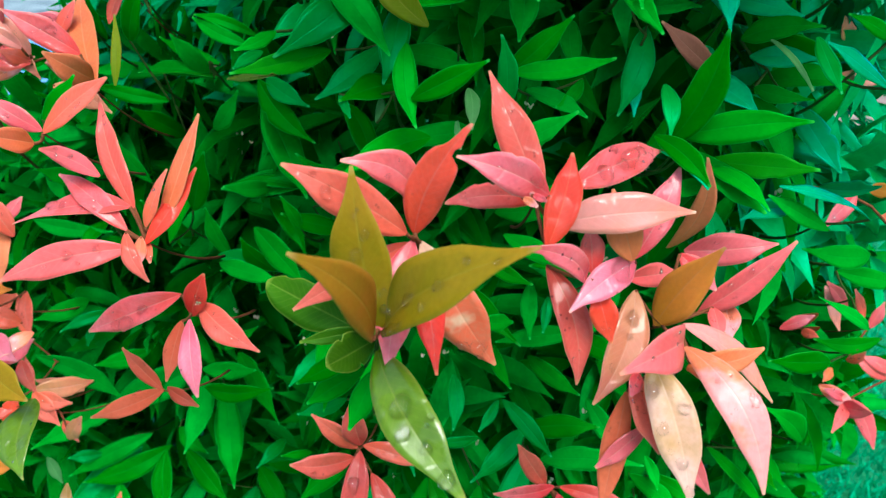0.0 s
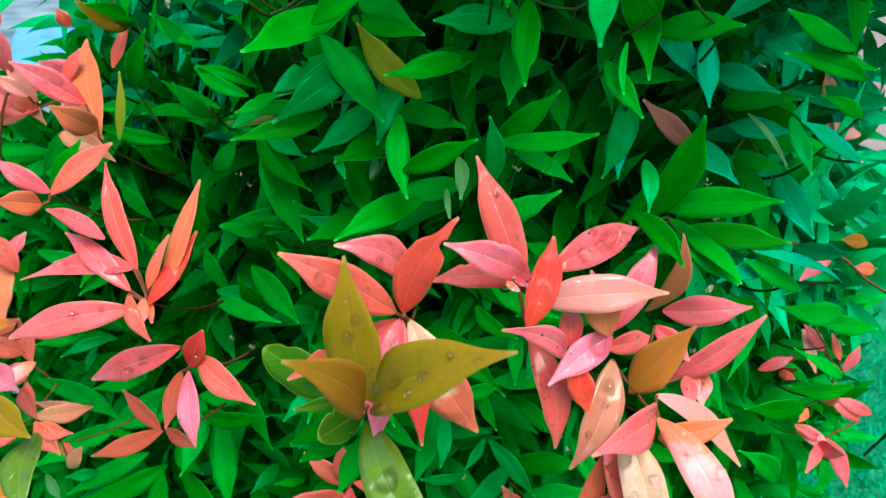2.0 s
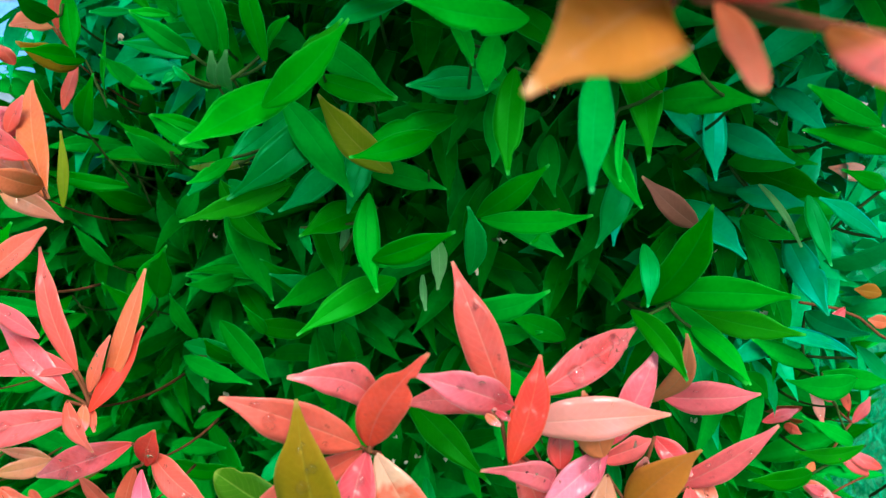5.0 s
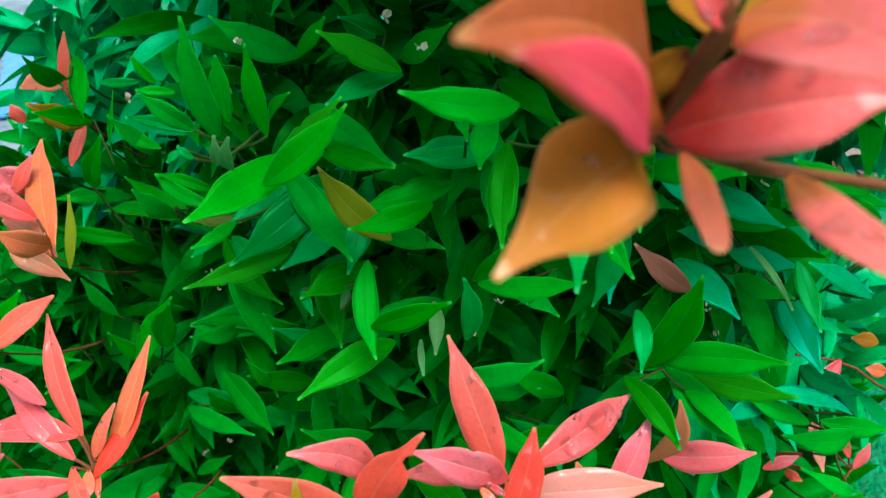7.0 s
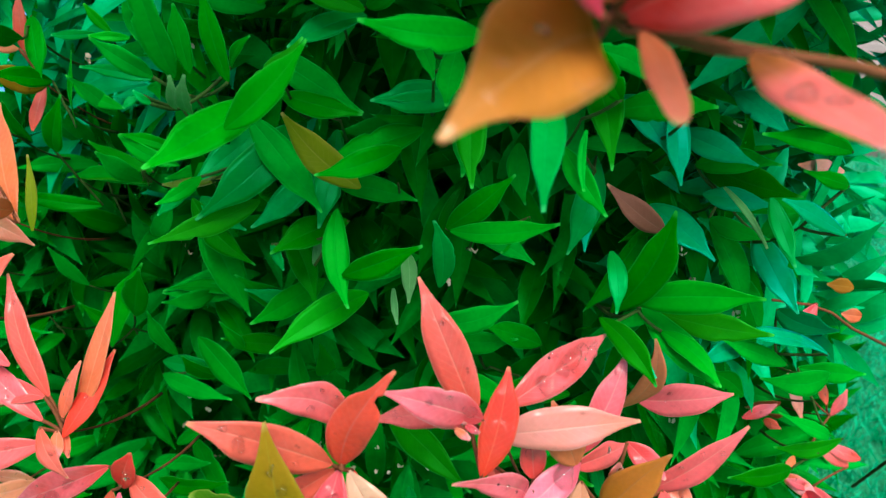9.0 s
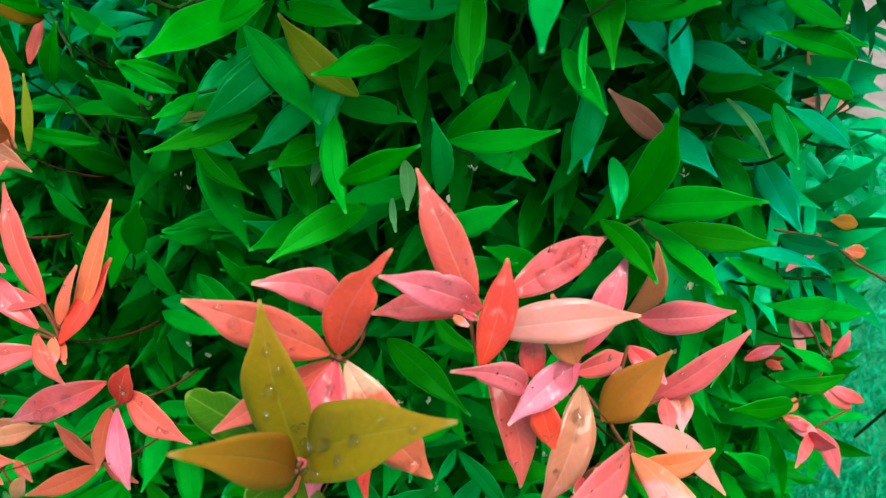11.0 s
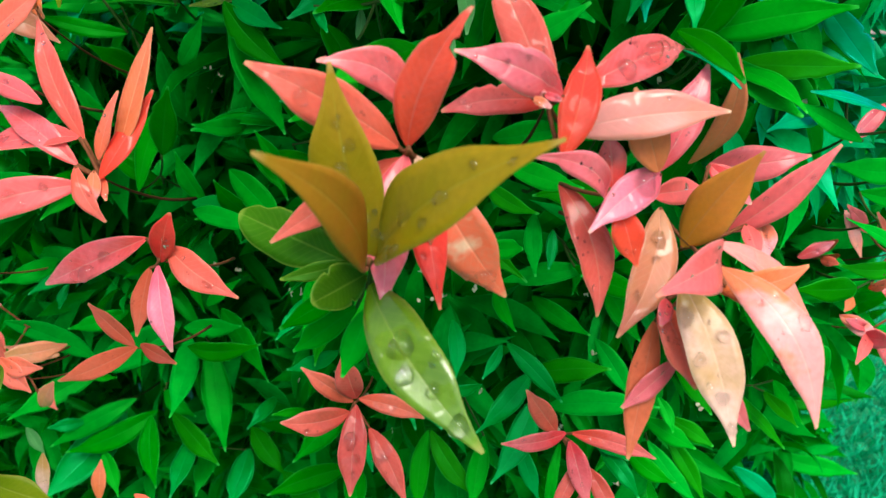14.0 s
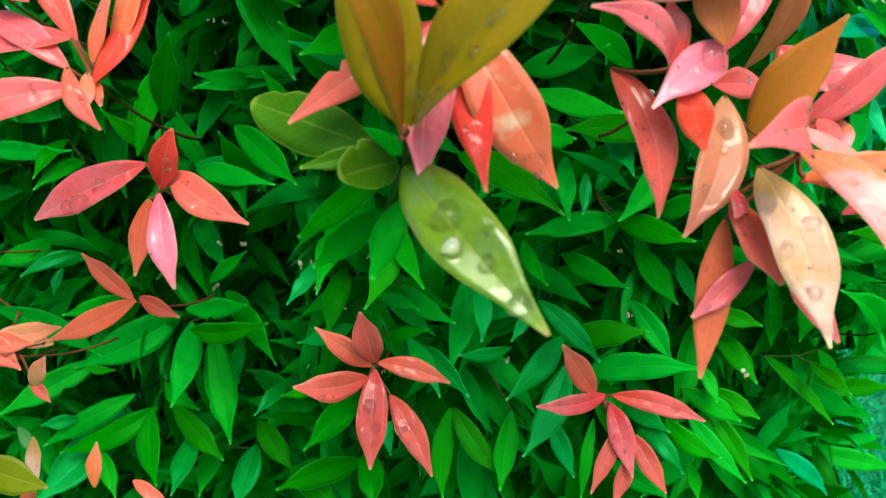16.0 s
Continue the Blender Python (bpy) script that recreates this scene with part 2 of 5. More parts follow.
def plain_material(name, one, two, scale, rough, bump_by=0.4, distance=0.001):
    mat = bpy.data.materials.new(name)
    n, l = nodes_of(mat)
    bsdf = n["Principled BSDF"]
    place = n.new("ShaderNodeTexCoord")
    coarse, fine = n.new("ShaderNodeTexNoise"), n.new("ShaderNodeTexNoise")
    for tex, k, detail in ((coarse, scale, 3), (fine, scale * 14, 5)):
        tex.inputs["Scale"].default_value, tex.inputs["Detail"].default_value = k, detail
        l.new(place.outputs["Object"], tex.inputs["Vector"])
    fac = maths(n, l, "ADD", maths(n, l, "MULTIPLY", coarse.outputs[0], 0.6), maths(n, l, "MULTIPLY", fine.outputs[0], 0.4))
    l.new(mixed(n, l, ramp(n, l, fac, 0.35, 0.65), one, two), bsdf.inputs["Base Color"])
    bsdf.inputs["Roughness"].default_value = rough
    bsdf.inputs["Specular IOR Level"].default_value = 0.15
    bump = n.new("ShaderNodeBump")
    bump.inputs["Strength"].default_value, bump.inputs["Distance"].default_value = bump_by, distance
    l.new(fine.outputs[0], bump.inputs["Height"])
    l.new(bump.outputs[0], bsdf.inputs["Normal"])
    return mat


TWIG_RED = plain_material("twig_red_brown", (0.13, 0.045, 0.018), (0.20, 0.065, 0.03), 60, 0.85)
TWIG_GREEN = plain_material("twig_green_brown", (0.015, 0.06, 0.008), (0.035, 0.075, 0.012), 60, 0.7)
BARK = plain_material("bark", (0.035, 0.035, 0.015), (0.075, 0.06, 0.03), 30, 0.85, 0.8, 0.003)
LAWN = plain_material("lawn_soil", (0.005, 0.19, 0.075), (0.03, 0.34, 0.16), 9, 0.9, 0.9, 0.02)
BLADE = leaf_material("grass_blade", (0.002, 0.36, 0.15), (0.02, 0.55, 0.28), (0.06, 0.60, 0.32), islands=True, vary=0.4, coat=0.0, sheen=(0.05, 0.8, 0.55), shine=0.5)
PAVING = plain_material("pale_paving", (0.05, 0.10, 0.13), (0.26, 0.35, 0.40), 4, 0.6, 0.5, 0.004)
PAVING_WARM = plain_material("warm_paving", (0.15, 0.12, 0.10), (0.30, 0.26, 0.24), 9, 0.6, 0.5, 0.004)
BLUE_SHEET = plain_material("blue_plastic", (0.06, 0.24, 0.60), (0.12, 0.36, 0.72), 6, 0.4)
PALE_FLECK = plain_material("pale_fleck", (0.42, 0.36, 0.24), (0.62, 0.56, 0.42), 200, 0.8)

WATER = bpy.data.materials.new("water")
_n, _l = nodes_of(WATER)
_b = _n["Principled BSDF"]
_b.inputs["Base Color"].default_value = (1, 1, 1, 1)
_b.inputs["Transmission Weight"].default_value = 1.0
_b.inputs["Roughness"].default_value = 0.0
_b.inputs["IOR"].default_value = 1.33
_t, _m = _n.new("ShaderNodeBsdfTransparent"), _n.new("ShaderNodeMixShader")
_m.inputs[0].default_value = 0.18
_l.new(_b.outputs[0], _m.inputs[1])
_l.new(_t.outputs[0], _m.inputs[2])
_l.new(_m.outputs[0], _n["Material Output"].inputs["Surface"])


# ---------------------------------------------------------------- builders
def part(name, mesh, material, parent=None, label=""):
    ob = new(name, mesh)
    if material:
        mesh.materials.append(material)
    ob.parent = parent
    if label:
        tagged(ob, label)
    return ob


def mesh_of(name, verts, faces, uvs=None, smooth=True):
    me = bpy.data.meshes.new(name)
    me.from_pydata([tuple(v) for v in verts], [], [tuple(f) for f in faces])
    if uvs is not None:
        layer = me.uv_layers.new(name="UVMap")
        loops = np.empty(len(me.loops), dtype=np.int32)
        me.loops.foreach_get("vertex_index", loops)
        layer.data.foreach_set("uv", np.asarray(uvs, dtype=np.float32)[loops].ravel())
    me.polygons.foreach_set("use_smooth", np.full(len(me.polygons), smooth))
    me.update()
    return me


def outline(s, broad=0.45, drawn=0.32):
    """Half-width of a lance-shaped blade along its length, 1 at its broadest place; the tip is drawn out."""
    s = np.clip(s, 1e-4, 1 - 1e-4)
    taper = np.clip((s - 0.66) / 0.26, 0, 1)
    return (s / broad) ** 0.92 * ((1 - s) / (1 - broad)) ** (0.92 * (1 - broad) / broad) * (1 - drawn * taper * taper * (3 - 2 * taper))


class Blade:
    """A bent, folded leaf blade: y runs from its base to its tip, z out of its upper face."""

    def __init__(self, length, width, side=0.0, droop=0.04, fold=0.22, wave=0.15, seed=0, bites=(), drawn=0.32, form=None):
        self.length, self.width, self.side, self.droop, self.fold, self.wave = length, width, side, droop, fold, wave
        r = random.Random(seed)
        self.phase, self.count, self.twist = r.uniform(0, 6), r.uniform(5, 9), r.uniform(-0.6, 0.6)
        self.hook = r.uniform(-0.02, 0.03)
        self.broad, self.uneven = r.uniform(0.41, 0.49), r.uniform(-0.10, 0.10)
        self.drawn = drawn
        if form:
            self.broad, self.drawn = form     # broadest place and how far the tip is drawn out
        self.bites = bites     # nibbled places in the margin: side, place along it, depth and breadth

    def at(self, s, u):
        half = 0.5 * self.width * outline(s, self.broad, self.drawn) * (1 + 0.03 * math.sin(self.phase * 3 + 15 * s + (2 if u > 0 else 0)))
        half *= 1 + self.uneven * (1 if u > 0 else -1) * min(abs(u), 1)
        for way, where, deep, broad in self.bites:
            if u * way > 0:
                half *= 1 - deep * abs(u) * math.exp(-((s - where) / broad) ** 4)
        half += 0.0006
        bow = 4 * s * (1 - s)
        x = self.side * self.length * bow + u * half
        y = self.length * s
        z = self.droop * self.length * bow + self.fold * half * abs(u) ** 1.12 * (1 - 0.5 * s)
        z += self.wave * half * abs(u) ** 1.6 * np.sin(self.phase + self.count * s + (1.7 if u > 0 else 0))
        z += self.twist * u * half * (s - 0.5) - self.hook * self.length * s**4 * (1 - s) * 6
        return np.array((x, y, z))

    def mesh(self, name, rows=26, cols=6, thick=0.00035):
        verts, uvs, faces = [], [], []
        for low in (0.0, -thick):
            for i in range(rows + 1):
                s = i / rows
                s = 0.5 * s + 0.5 * s * s * (3 - 2 * s)
                for j in range(cols + 1):
                    u = 2 * j / cols - 1
                    v = self.at(s, u)
                    verts.append((v[0], v[1], v[2] + low))
                    uvs.append((0.5 + 0.5 * u, s))
        w, top = cols + 1, (rows + 1) * (cols + 1)
        for i in range(rows):
            for j in range(cols):
                a = i * w + j
                faces.append((a, a + 1, a + w + 1, a + w))
                faces.append((top + a, top + a + w, top + a + w + 1, top + a + 1))
        for i in range(rows):
            a, b = i * w, i * w + cols
            faces.append((a, a + w, top + a + w, top + a))
            faces.append((b, top + b, top + b + w, b + w))
        me = mesh_of(name, verts, faces, uvs)
        # the blade is creased along its midrib
        crease = {(i * w + cols // 2, (i + 1) * w + cols // 2) for i in range(rows)}
        for edge in me.edges:
            edge.use_edge_sharp = tuple(sorted(edge.vertices)) in crease
        return me


TO_CAMERA = Vector((0.0, -0.90, 0.43))


def frame_of(base, tip, roll):
    """Pose of a blade from its base and tip; at roll 0 its upper face turns to the camera."""
    y = (tip - base).normalized()
    z = (TO_CAMERA - TO_CAMERA.dot(y) * y).normalized()
    z = Matrix.Rotation(radians(roll), 3, y) @ z
    x = y.cross(z)
    return Matrix.Translation(base) @ Matrix((x, y, z)).transposed().to_4x4()


def tube(points, radii, sides=7):
    """A bent, tapering round stem through the points."""
    verts, faces = [], []
    for k, (p, r) in enumerate(zip(points, radii)):
        a = points[max(k - 1, 0)]
        b = points[min(k + 1, len(points) - 1)]
        q = (b - a).to_track_quat("Z", "Y").to_matrix()
        for j in range(sides):
            t = 2 * math.pi * j / sides
            verts.append(p + q @ Vector((r * math.cos(t), r * math.sin(t), 0)))
    for k in range(len(points) - 1):
        for j in range(sides):
            a, b = k * sides + j, k * sides + (j + 1) % sides
            faces.append((a, b, b + sides, a + sides))
    faces.append(tuple(range(sides))[::-1])
    faces.append(tuple(range(len(verts) - sides, len(verts))))
    return verts, faces


def bent(a, b, sag, steps=7):
    """Points on a bowed line from a to b."""
    return [a.lerp(b, k / steps) + sag * (4 * (k / steps) * (1 - k / steps)) for k in range(steps + 1)]


# ---------------------------------------------------------------- ground
def face_y(x, z):
    """Depth of the hedge's leafy face at a place across it and a height."""
    return np.minimum(0.408 - 0.42 * x + 2.1 * x * x, 0.57 + 0.6 * np.maximum(x, 0)) - 0.105 * (z - 0.70)


def build_ground():
    n, half = 60, 120.0
    verts, faces = [], []
    for i in range(n + 1):
        for j in range(n + 1):
            u, v = 2 * i / n - 1, 2 * j / n - 1
            x, y = half * u * abs(u) ** 2, half * v * abs(v) ** 2
            verts.append((x, y + 1.5, 0.012 * noise.noise((x * 1.3, y * 1.3, 0))))
    for i in range(n):
        for j in range(n):
            a = i * (n + 1) + j
            faces.append((a, a + n + 1, a + n + 2, a + 1))
    ob = part("ground", mesh_of("ground", verts, faces), LAWN)
    return tagged(ob, "rough green lawn soil around the shrub", "ground", kind="structure")


def build_pavement(place, turn, size, material, label):
    bm = bmesh.new()
    bmesh.ops.create_cube(bm, size=1, matrix=Matrix.Translation((*place, 0.02)) @ Matrix.Rotation(radians(turn), 4, "Z") @ Matrix.Diagonal((*size, 0.07, 1)))
    bmesh.ops.bevel(bm, geom=bm.edges[:], offset=0.012, segments=2, affect="EDGES")
    me = bpy.data.meshes.new("pavement")
    bm.to_mesh(me)
    bm.free()
    return tagged(part("pavement", me, material), label, "pavement", kind="structure")


def blades_mesh(name, roots, tips, widths, normals, rows, bends, material, parent=None):
    """Many small blades in one mesh, each from its root to its tip."""
    count = len(roots)
    s = np.linspace(0, 1, rows + 1)
    u = np.array((-1.0, 0.0, 1.0))
    half = outline(s) * 0.5
    y = tips - roots
    length = np.linalg.norm(y, axis=1, keepdims=True)
    y = y / length
    z = normals - (normals * y).sum(1, keepdims=True) * y
    z /= np.linalg.norm(z, axis=1, keepdims=True) + 1e-9
    x = np.cross(y, z)
    bow = 4 * s * (1 - s)
    px = half[None, :, None] * u[None, None, :] * widths[:, None, None]
    py = np.broadcast_to(s[None, :, None] * length[:, :, None], px.shape)
    pz = bends[:, None, None] * length[:, :, None] * bow[None, :, None] + 0.42 * np.abs(px)
    co = roots[:, None, None, :] + px[..., None] * x[:, None, None, :] + py[..., None] * y[:, None, None, :] + pz[..., None] * z[:, None, None, :]
    per = (rows + 1) * 3
    base = np.array([(i * 3 + j, i * 3 + j + 1, i * 3 + j + 4, i * 3 + j + 3) for i in range(rows) for j in range(2)])
    quads = (np.arange(count)[:, None, None] * per + base[None]).reshape(-1, 4)
    me = bpy.data.meshes.new(name)
    me.vertices.add(count * per)
    me.vertices.foreach_set("co", co.astype(np.float32).ravel())
    me.loops.add(quads.size)
    me.loops.foreach_set("vertex_index", quads.astype(np.int32).ravel())
    me.polygons.add(len(quads))
    me.polygons.foreach_set("loop_start", (np.arange(len(quads)) * 4).astype(np.int32))
    me.update(calc_edges=True)
    layer = me.uv_layers.new(name="UVMap")
    uv1 = np.array([(0.5 + 0.5 * b, a) for a in s for b in u], dtype=np.float32)
    layer.data.foreach_set("uv", np.tile(uv1[base].reshape(-1, 2), (count, 1)).ravel())
    me.polygons.foreach_set("use_smooth", np.ones(len(me.polygons), dtype=bool))
    me.validate()
    return part(name, me, material, parent)


def build_grass():
    rng = np.random.default_rng(3)
    count = 22000
    d = rng.uniform(0, 1, count) ** 1.5
    ang = rng.uniform(-0.25, 1.0, count)
    root = np.stack((0.35 + 2.6 * d * np.cos(ang), 0.55 + 3.4 * d * np.sin(ang) + rng.uniform(-0.3, 0.3, count), np.zeros(count)), 1)
    lean = rng.normal(0, 0.02, (count, 3))
    lean[:, 2] = rng.uniform(0.02, 0.05, count)
    side = rng.normal(0, 1, (count, 3))
    ob = blades_mesh("grass", root, root + lean, rng.uniform(0.003, 0.005, count), side, 4, rng.uniform(0.0, 0.2, count), BLADE)
    return tagged(ob, "short bright green lawn grass beside the shrub", "grass", kind="stuff")


build_ground()
build_pavement((-6.2, 10.4), 24, (2.4, 22.0), PAVING, "pale grey paved path beside the lawn")
build_pavement((7.6, 10.0), -38, (2.0, 19.0), PAVING_WARM, "pale paved path beyond the lawn")
build_grass()


def build_blue_sheet():
    """A creased plastic sheet on the pale path, placed and sized to fit the camera's view."""
    bm = bmesh.new()
    n, m = 14, 40
    at = Matrix.Translation((-2.25, 4.35, 0.0)) @ Matrix.Rotation(radians(26), 4, "Z")
    rows = []
    for low in (0.0, -0.004):
        for i in range(n + 1):
            for j in range(m + 1):
                x, y = 0.42 * (i / n - 0.5), 2.3 * (j / m - 0.5)
                h = 0.075 + 0.03 * abs(noise.noise((x * 6, y * 4, 1.0))) + 0.012 * noise.noise((x * 22, y * 15, 4.0))
                rows.append(bm.verts.new(at @ Vector((x + 0.02 * noise.noise((y * 3, 0, 7)), y, h + low))))
    w, top = m + 1, (n + 1) * (m + 1)
    for i in range(n):
        for j in range(m):
            a = i * w + j
            bm.faces.new([rows[k] for k in (a, a + w, a + w + 1, a + 1)])
            bm.faces.new([rows[top + k] for k in (a, a + 1, a + w + 1, a + w)])
    for i in range(n):
        for a, b in ((i * w, (i + 1) * w), ((i + 1) * w + m, i * w + m)):
            bm.faces.new([rows[a], rows[top + a], rows[top + b], rows[b]])
    for j in range(m):
        for a, b in ((j + 1, j), (n * w + j, n * w + j + 1)):
            bm.faces.new([rows[a], rows[top + a], rows[top + b], rows[b]])
    me = bpy.data.meshes.new("plastic_sheet")
    bm.to_mesh(me)
    bm.free()
    return tagged(part("plastic_sheet", me, BLUE_SHEET), "creased sky-blue plastic sheet lying on the pale path", "sheet")


build_blue_sheet()

# ---------------------------------------------------------------- the shrub
ROOT = Vector((0.03, 0.74, 0.0))
shrub = tagged(new("shrub"), "dense green shrub with red young shoots, wet after rain", "shrub")
shrub.location = ROOT
CORE = Vector((0.03, 0.72, 0.35))
placed = []     # root, middle and tip of each single leaf: foliage keeps behind them for the camera
serial = [0]


def stem_to_core(base, reach=0.11, r=0.0007):
    """Stem points from a shoot's tip down into the shrub, about the shoot's own base."""
    way = ((CORE - base).normalized() * 0.35 + Vector((0.1 * base.x, 1.0, -0.45))).normalized()
    end = way * reach
    return bent(Vector((0, 0, 0)), end, Vector((0, -0.002, -0.004))), [r * (0.7 + 0.1 * k) for k in range(8)]


def add_leaf(holder, base, spec, drops=(), fold=0.0, bites=(), form=None):
    off, end, width, roll, side, droop, colour = spec
    serial[0] += 1
    a, b = Vector(off) * 0.01, Vector(end) * 0.01
    blade = Blade((b - a).length, width * (0.0088 if colour in GREENS else 0.0097), side, droop, fold=fold or 0.06 + 0.20 * random.random(), seed=serial[0], bites=bites, drawn=0.5 if colour in GREENS else 0.32, form=form)
    ob = part("leaf", blade.mesh("leaf"), LEAF[colour], holder)
    m = frame_of(a, b, roll)
    ob.matrix_basis = m
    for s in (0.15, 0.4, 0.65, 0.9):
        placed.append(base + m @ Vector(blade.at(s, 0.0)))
    for s, u, size in drops:
        spot = m @ Vector(blade.at(s, u))
        ahead = (m @ Vector(blade.at(min(s + 0.03, 1), u)) - spot).normalized()
        across = (m @ Vector(blade.at(s, u + 0.1)) - spot).normalized()
        up = across.cross(ahead).normalized()
        water_drop(base + spot, ahead, up, size * 0.001)
    if colour in BEADED:
        # small beads between the large drops
        r = random.Random(serial[0] * 31)
        for _ in range(r.randint(1, 3)):
            s, u = r.uniform(0.2, 0.85), r.uniform(-0.7, 0.7)
            spot = m @ Vector(blade.at(s, u))
            ahead = (m @ Vector(blade.at(s + 0.03, u)) - spot).normalized()
            across = (m @ Vector(blade.at(s, u + 0.1)) - spot).normalized()
            water_drop(base + spot, ahead, across.cross(ahead).normalized(), r.uniform(0.0006, 0.0013))
    # leaf stalk back to the stem
    if 0.004 < a.length < 0.035:
        pts = bent(a * 0.0, a, Vector((0, 0.002, -0.002)), 4)
        v, f = tube(pts, [0.0009] * 5, 5)
        part("stalk", mesh_of("stalk", v, f), TWIG_RED if colour not in ("g", "gb", "t", "s", "pale", "lime", "yellow", "dried", "green", "darkgreen") else TWIG_GREEN, holder)


drop_count = [0]
GREENS = ("g", "gb", "t", "s", "pale", "green")
BEADED = ("red", "coral", "pink", "redpink", "rosy", "salmon", "tan", "tanpink", "olive", "lime", "salmonpink")


def water_drop(place, ahead, up, size):
    """A flattened bead of water that clings to a blade."""
    drop_count[0] += 1
    r = random.Random(drop_count[0])
    rings, sides = 7, 14
    verts, faces = [], []
    squash, wob = r.uniform(0.75, 0.95), r.uniform(0, 6)
    for i in range(rings + 1):
        th = math.pi * i / rings
        for j in range(sides):
            ph = 2 * math.pi * j / sides
            k = 1 + 0.16 * math.sin(2 * ph + wob) + 0.12 * math.sin(3 * ph + 2 * wob)
            verts.append((size * k * math.sin(th) * math.cos(ph), 1.15 * size * k * math.sin(th) * math.sin(ph), size * math.cos(th) * (squash if th < math.pi / 2 else 0.12)))
    for i in range(rings):
        for j in range(sides):
            a, b = i * sides + j, i * sides + (j + 1) % sides
            faces.append((a, a + sides, b + sides, b))
    me = mesh_of("water_drop", verts, faces)
    me.materials.append(WATER)
    ob = new("water_drop", me)
    x = ahead.cross(up).normalized()
    y = up.cross(x)
    ob.matrix_basis = Matrix.Translation(place + 0.0001 * up) @ Matrix((x, y, up)).transposed().to_4x4()
    tagged(ob, "clear raindrop lying on a leaf", "water drop", group="raindrops on the leaves")


def shoot(label, base, leaves, stem=None):
    base = Vector(base)
    pts, radii = stem_to_core(base)
    if stem:
        pts = [Vector(p) * 0.01 for p in stem]
        radii = [0.0009 + 0.00006 * k for k in range(len(pts))]
    v, f = tube(pts, radii)
    holder = part("shoot", mesh_of("shoot", v, f), TWIG_RED, shrub, label)
    holder.location = base - ROOT
    for row in leaves:
        add_leaf(holder, base, row[:7], row[7] if len(row) > 7 else (), bites=row[8] if len(row) > 8 else (), form=row[9] if len(row) > 9 else None)
    return holder


def green_shoot(base, leaves):
    base = Vector(base)
    pts, radii = stem_to_core(base, 0.07, 0.0009)
    v, f = tube(pts, radii)
    holder = part("shoot", mesh_of("shoot", v, f), TWIG_GREEN, shrub, "twig with glossy green leaves")
    holder.location = base - ROOT
    for k, (off, end, width, roll, colour) in enumerate(leaves):
        if colour == "t" and base.x < 0.06:
            colour = "g"
        r = random.Random(serial[0] * 7 + k)
        add_leaf(holder, base, (off, end, width, roll + r.uniform(-14, 14), r.uniform(-0.07, 0.07), r.uniform(-0.02, 0.12), colour), fold=r.uniform(0.06, 0.32),
                 bites=[(r.choice((-1, 1)), r.uniform(0.35, 0.85), r.uniform(0.1, 0.4), r.uniform(0.015, 0.04))] if r.random() < 0.3 else ())
    return holder


# young shoots, offsets of each leaf's base and tip in centimetres
shoot("shoot with wet coral red young leaves", (-0.0114, 0.2796, 0.7755), [
    ((-0.05, 0.25, -0.00), (2.27, -0.37, 4.84), 1.62, 0, -0.07, 0.06, "crimson", (), [(1, 0.76, 0.8, 0.055), (-1, 0.84, 0.45, 0.09), (1, 0.9, 0.3, 0.06)]),
    ((0.08, 1.90, 0.62), (-2.96, 0.49, 3.10), 1.45, 0, 0.18, 0.12, "pink", (), [(1, 0.93, 0.5, 0.03)]),
    ((-0.37, 0.27, -0.02), (-4.96, -1.26, 3.54), 1.72, 0, 0.03, 0.04, "coral", [(0.67, -0.37, 2.6)]),
    ((-0.12, 0.32, -0.34), (-1.09, -2.86, -5.06), 1.68, 0, 0.04, 0.04, "pink", [(0.19, -0.09, 2.3)]),
    ((0.24, 0.31, -0.41), (3.46, -0.31, -6.11), 2.13, 0, 0.02, 0.10, "creamcoral", [(0.80, 0.28, 3.5), (0.72, 0.80, 2.2), (0.87, 0.80, 1.5)]),
    ((0.32, 0.86, -0.92), (0.88, -2.17, -5.38), 1.36, 0, 0.00, 0.04, "red"),
    ((-0.34, 0.61, -0.59), (-5.31, -0.14, -3.42), 1.16, 6, 0.00, 0.04, "coral", (), [(1, 0.6, 0.45, 0.03), (1, 0.5, 0.3, 0.03)]),
])
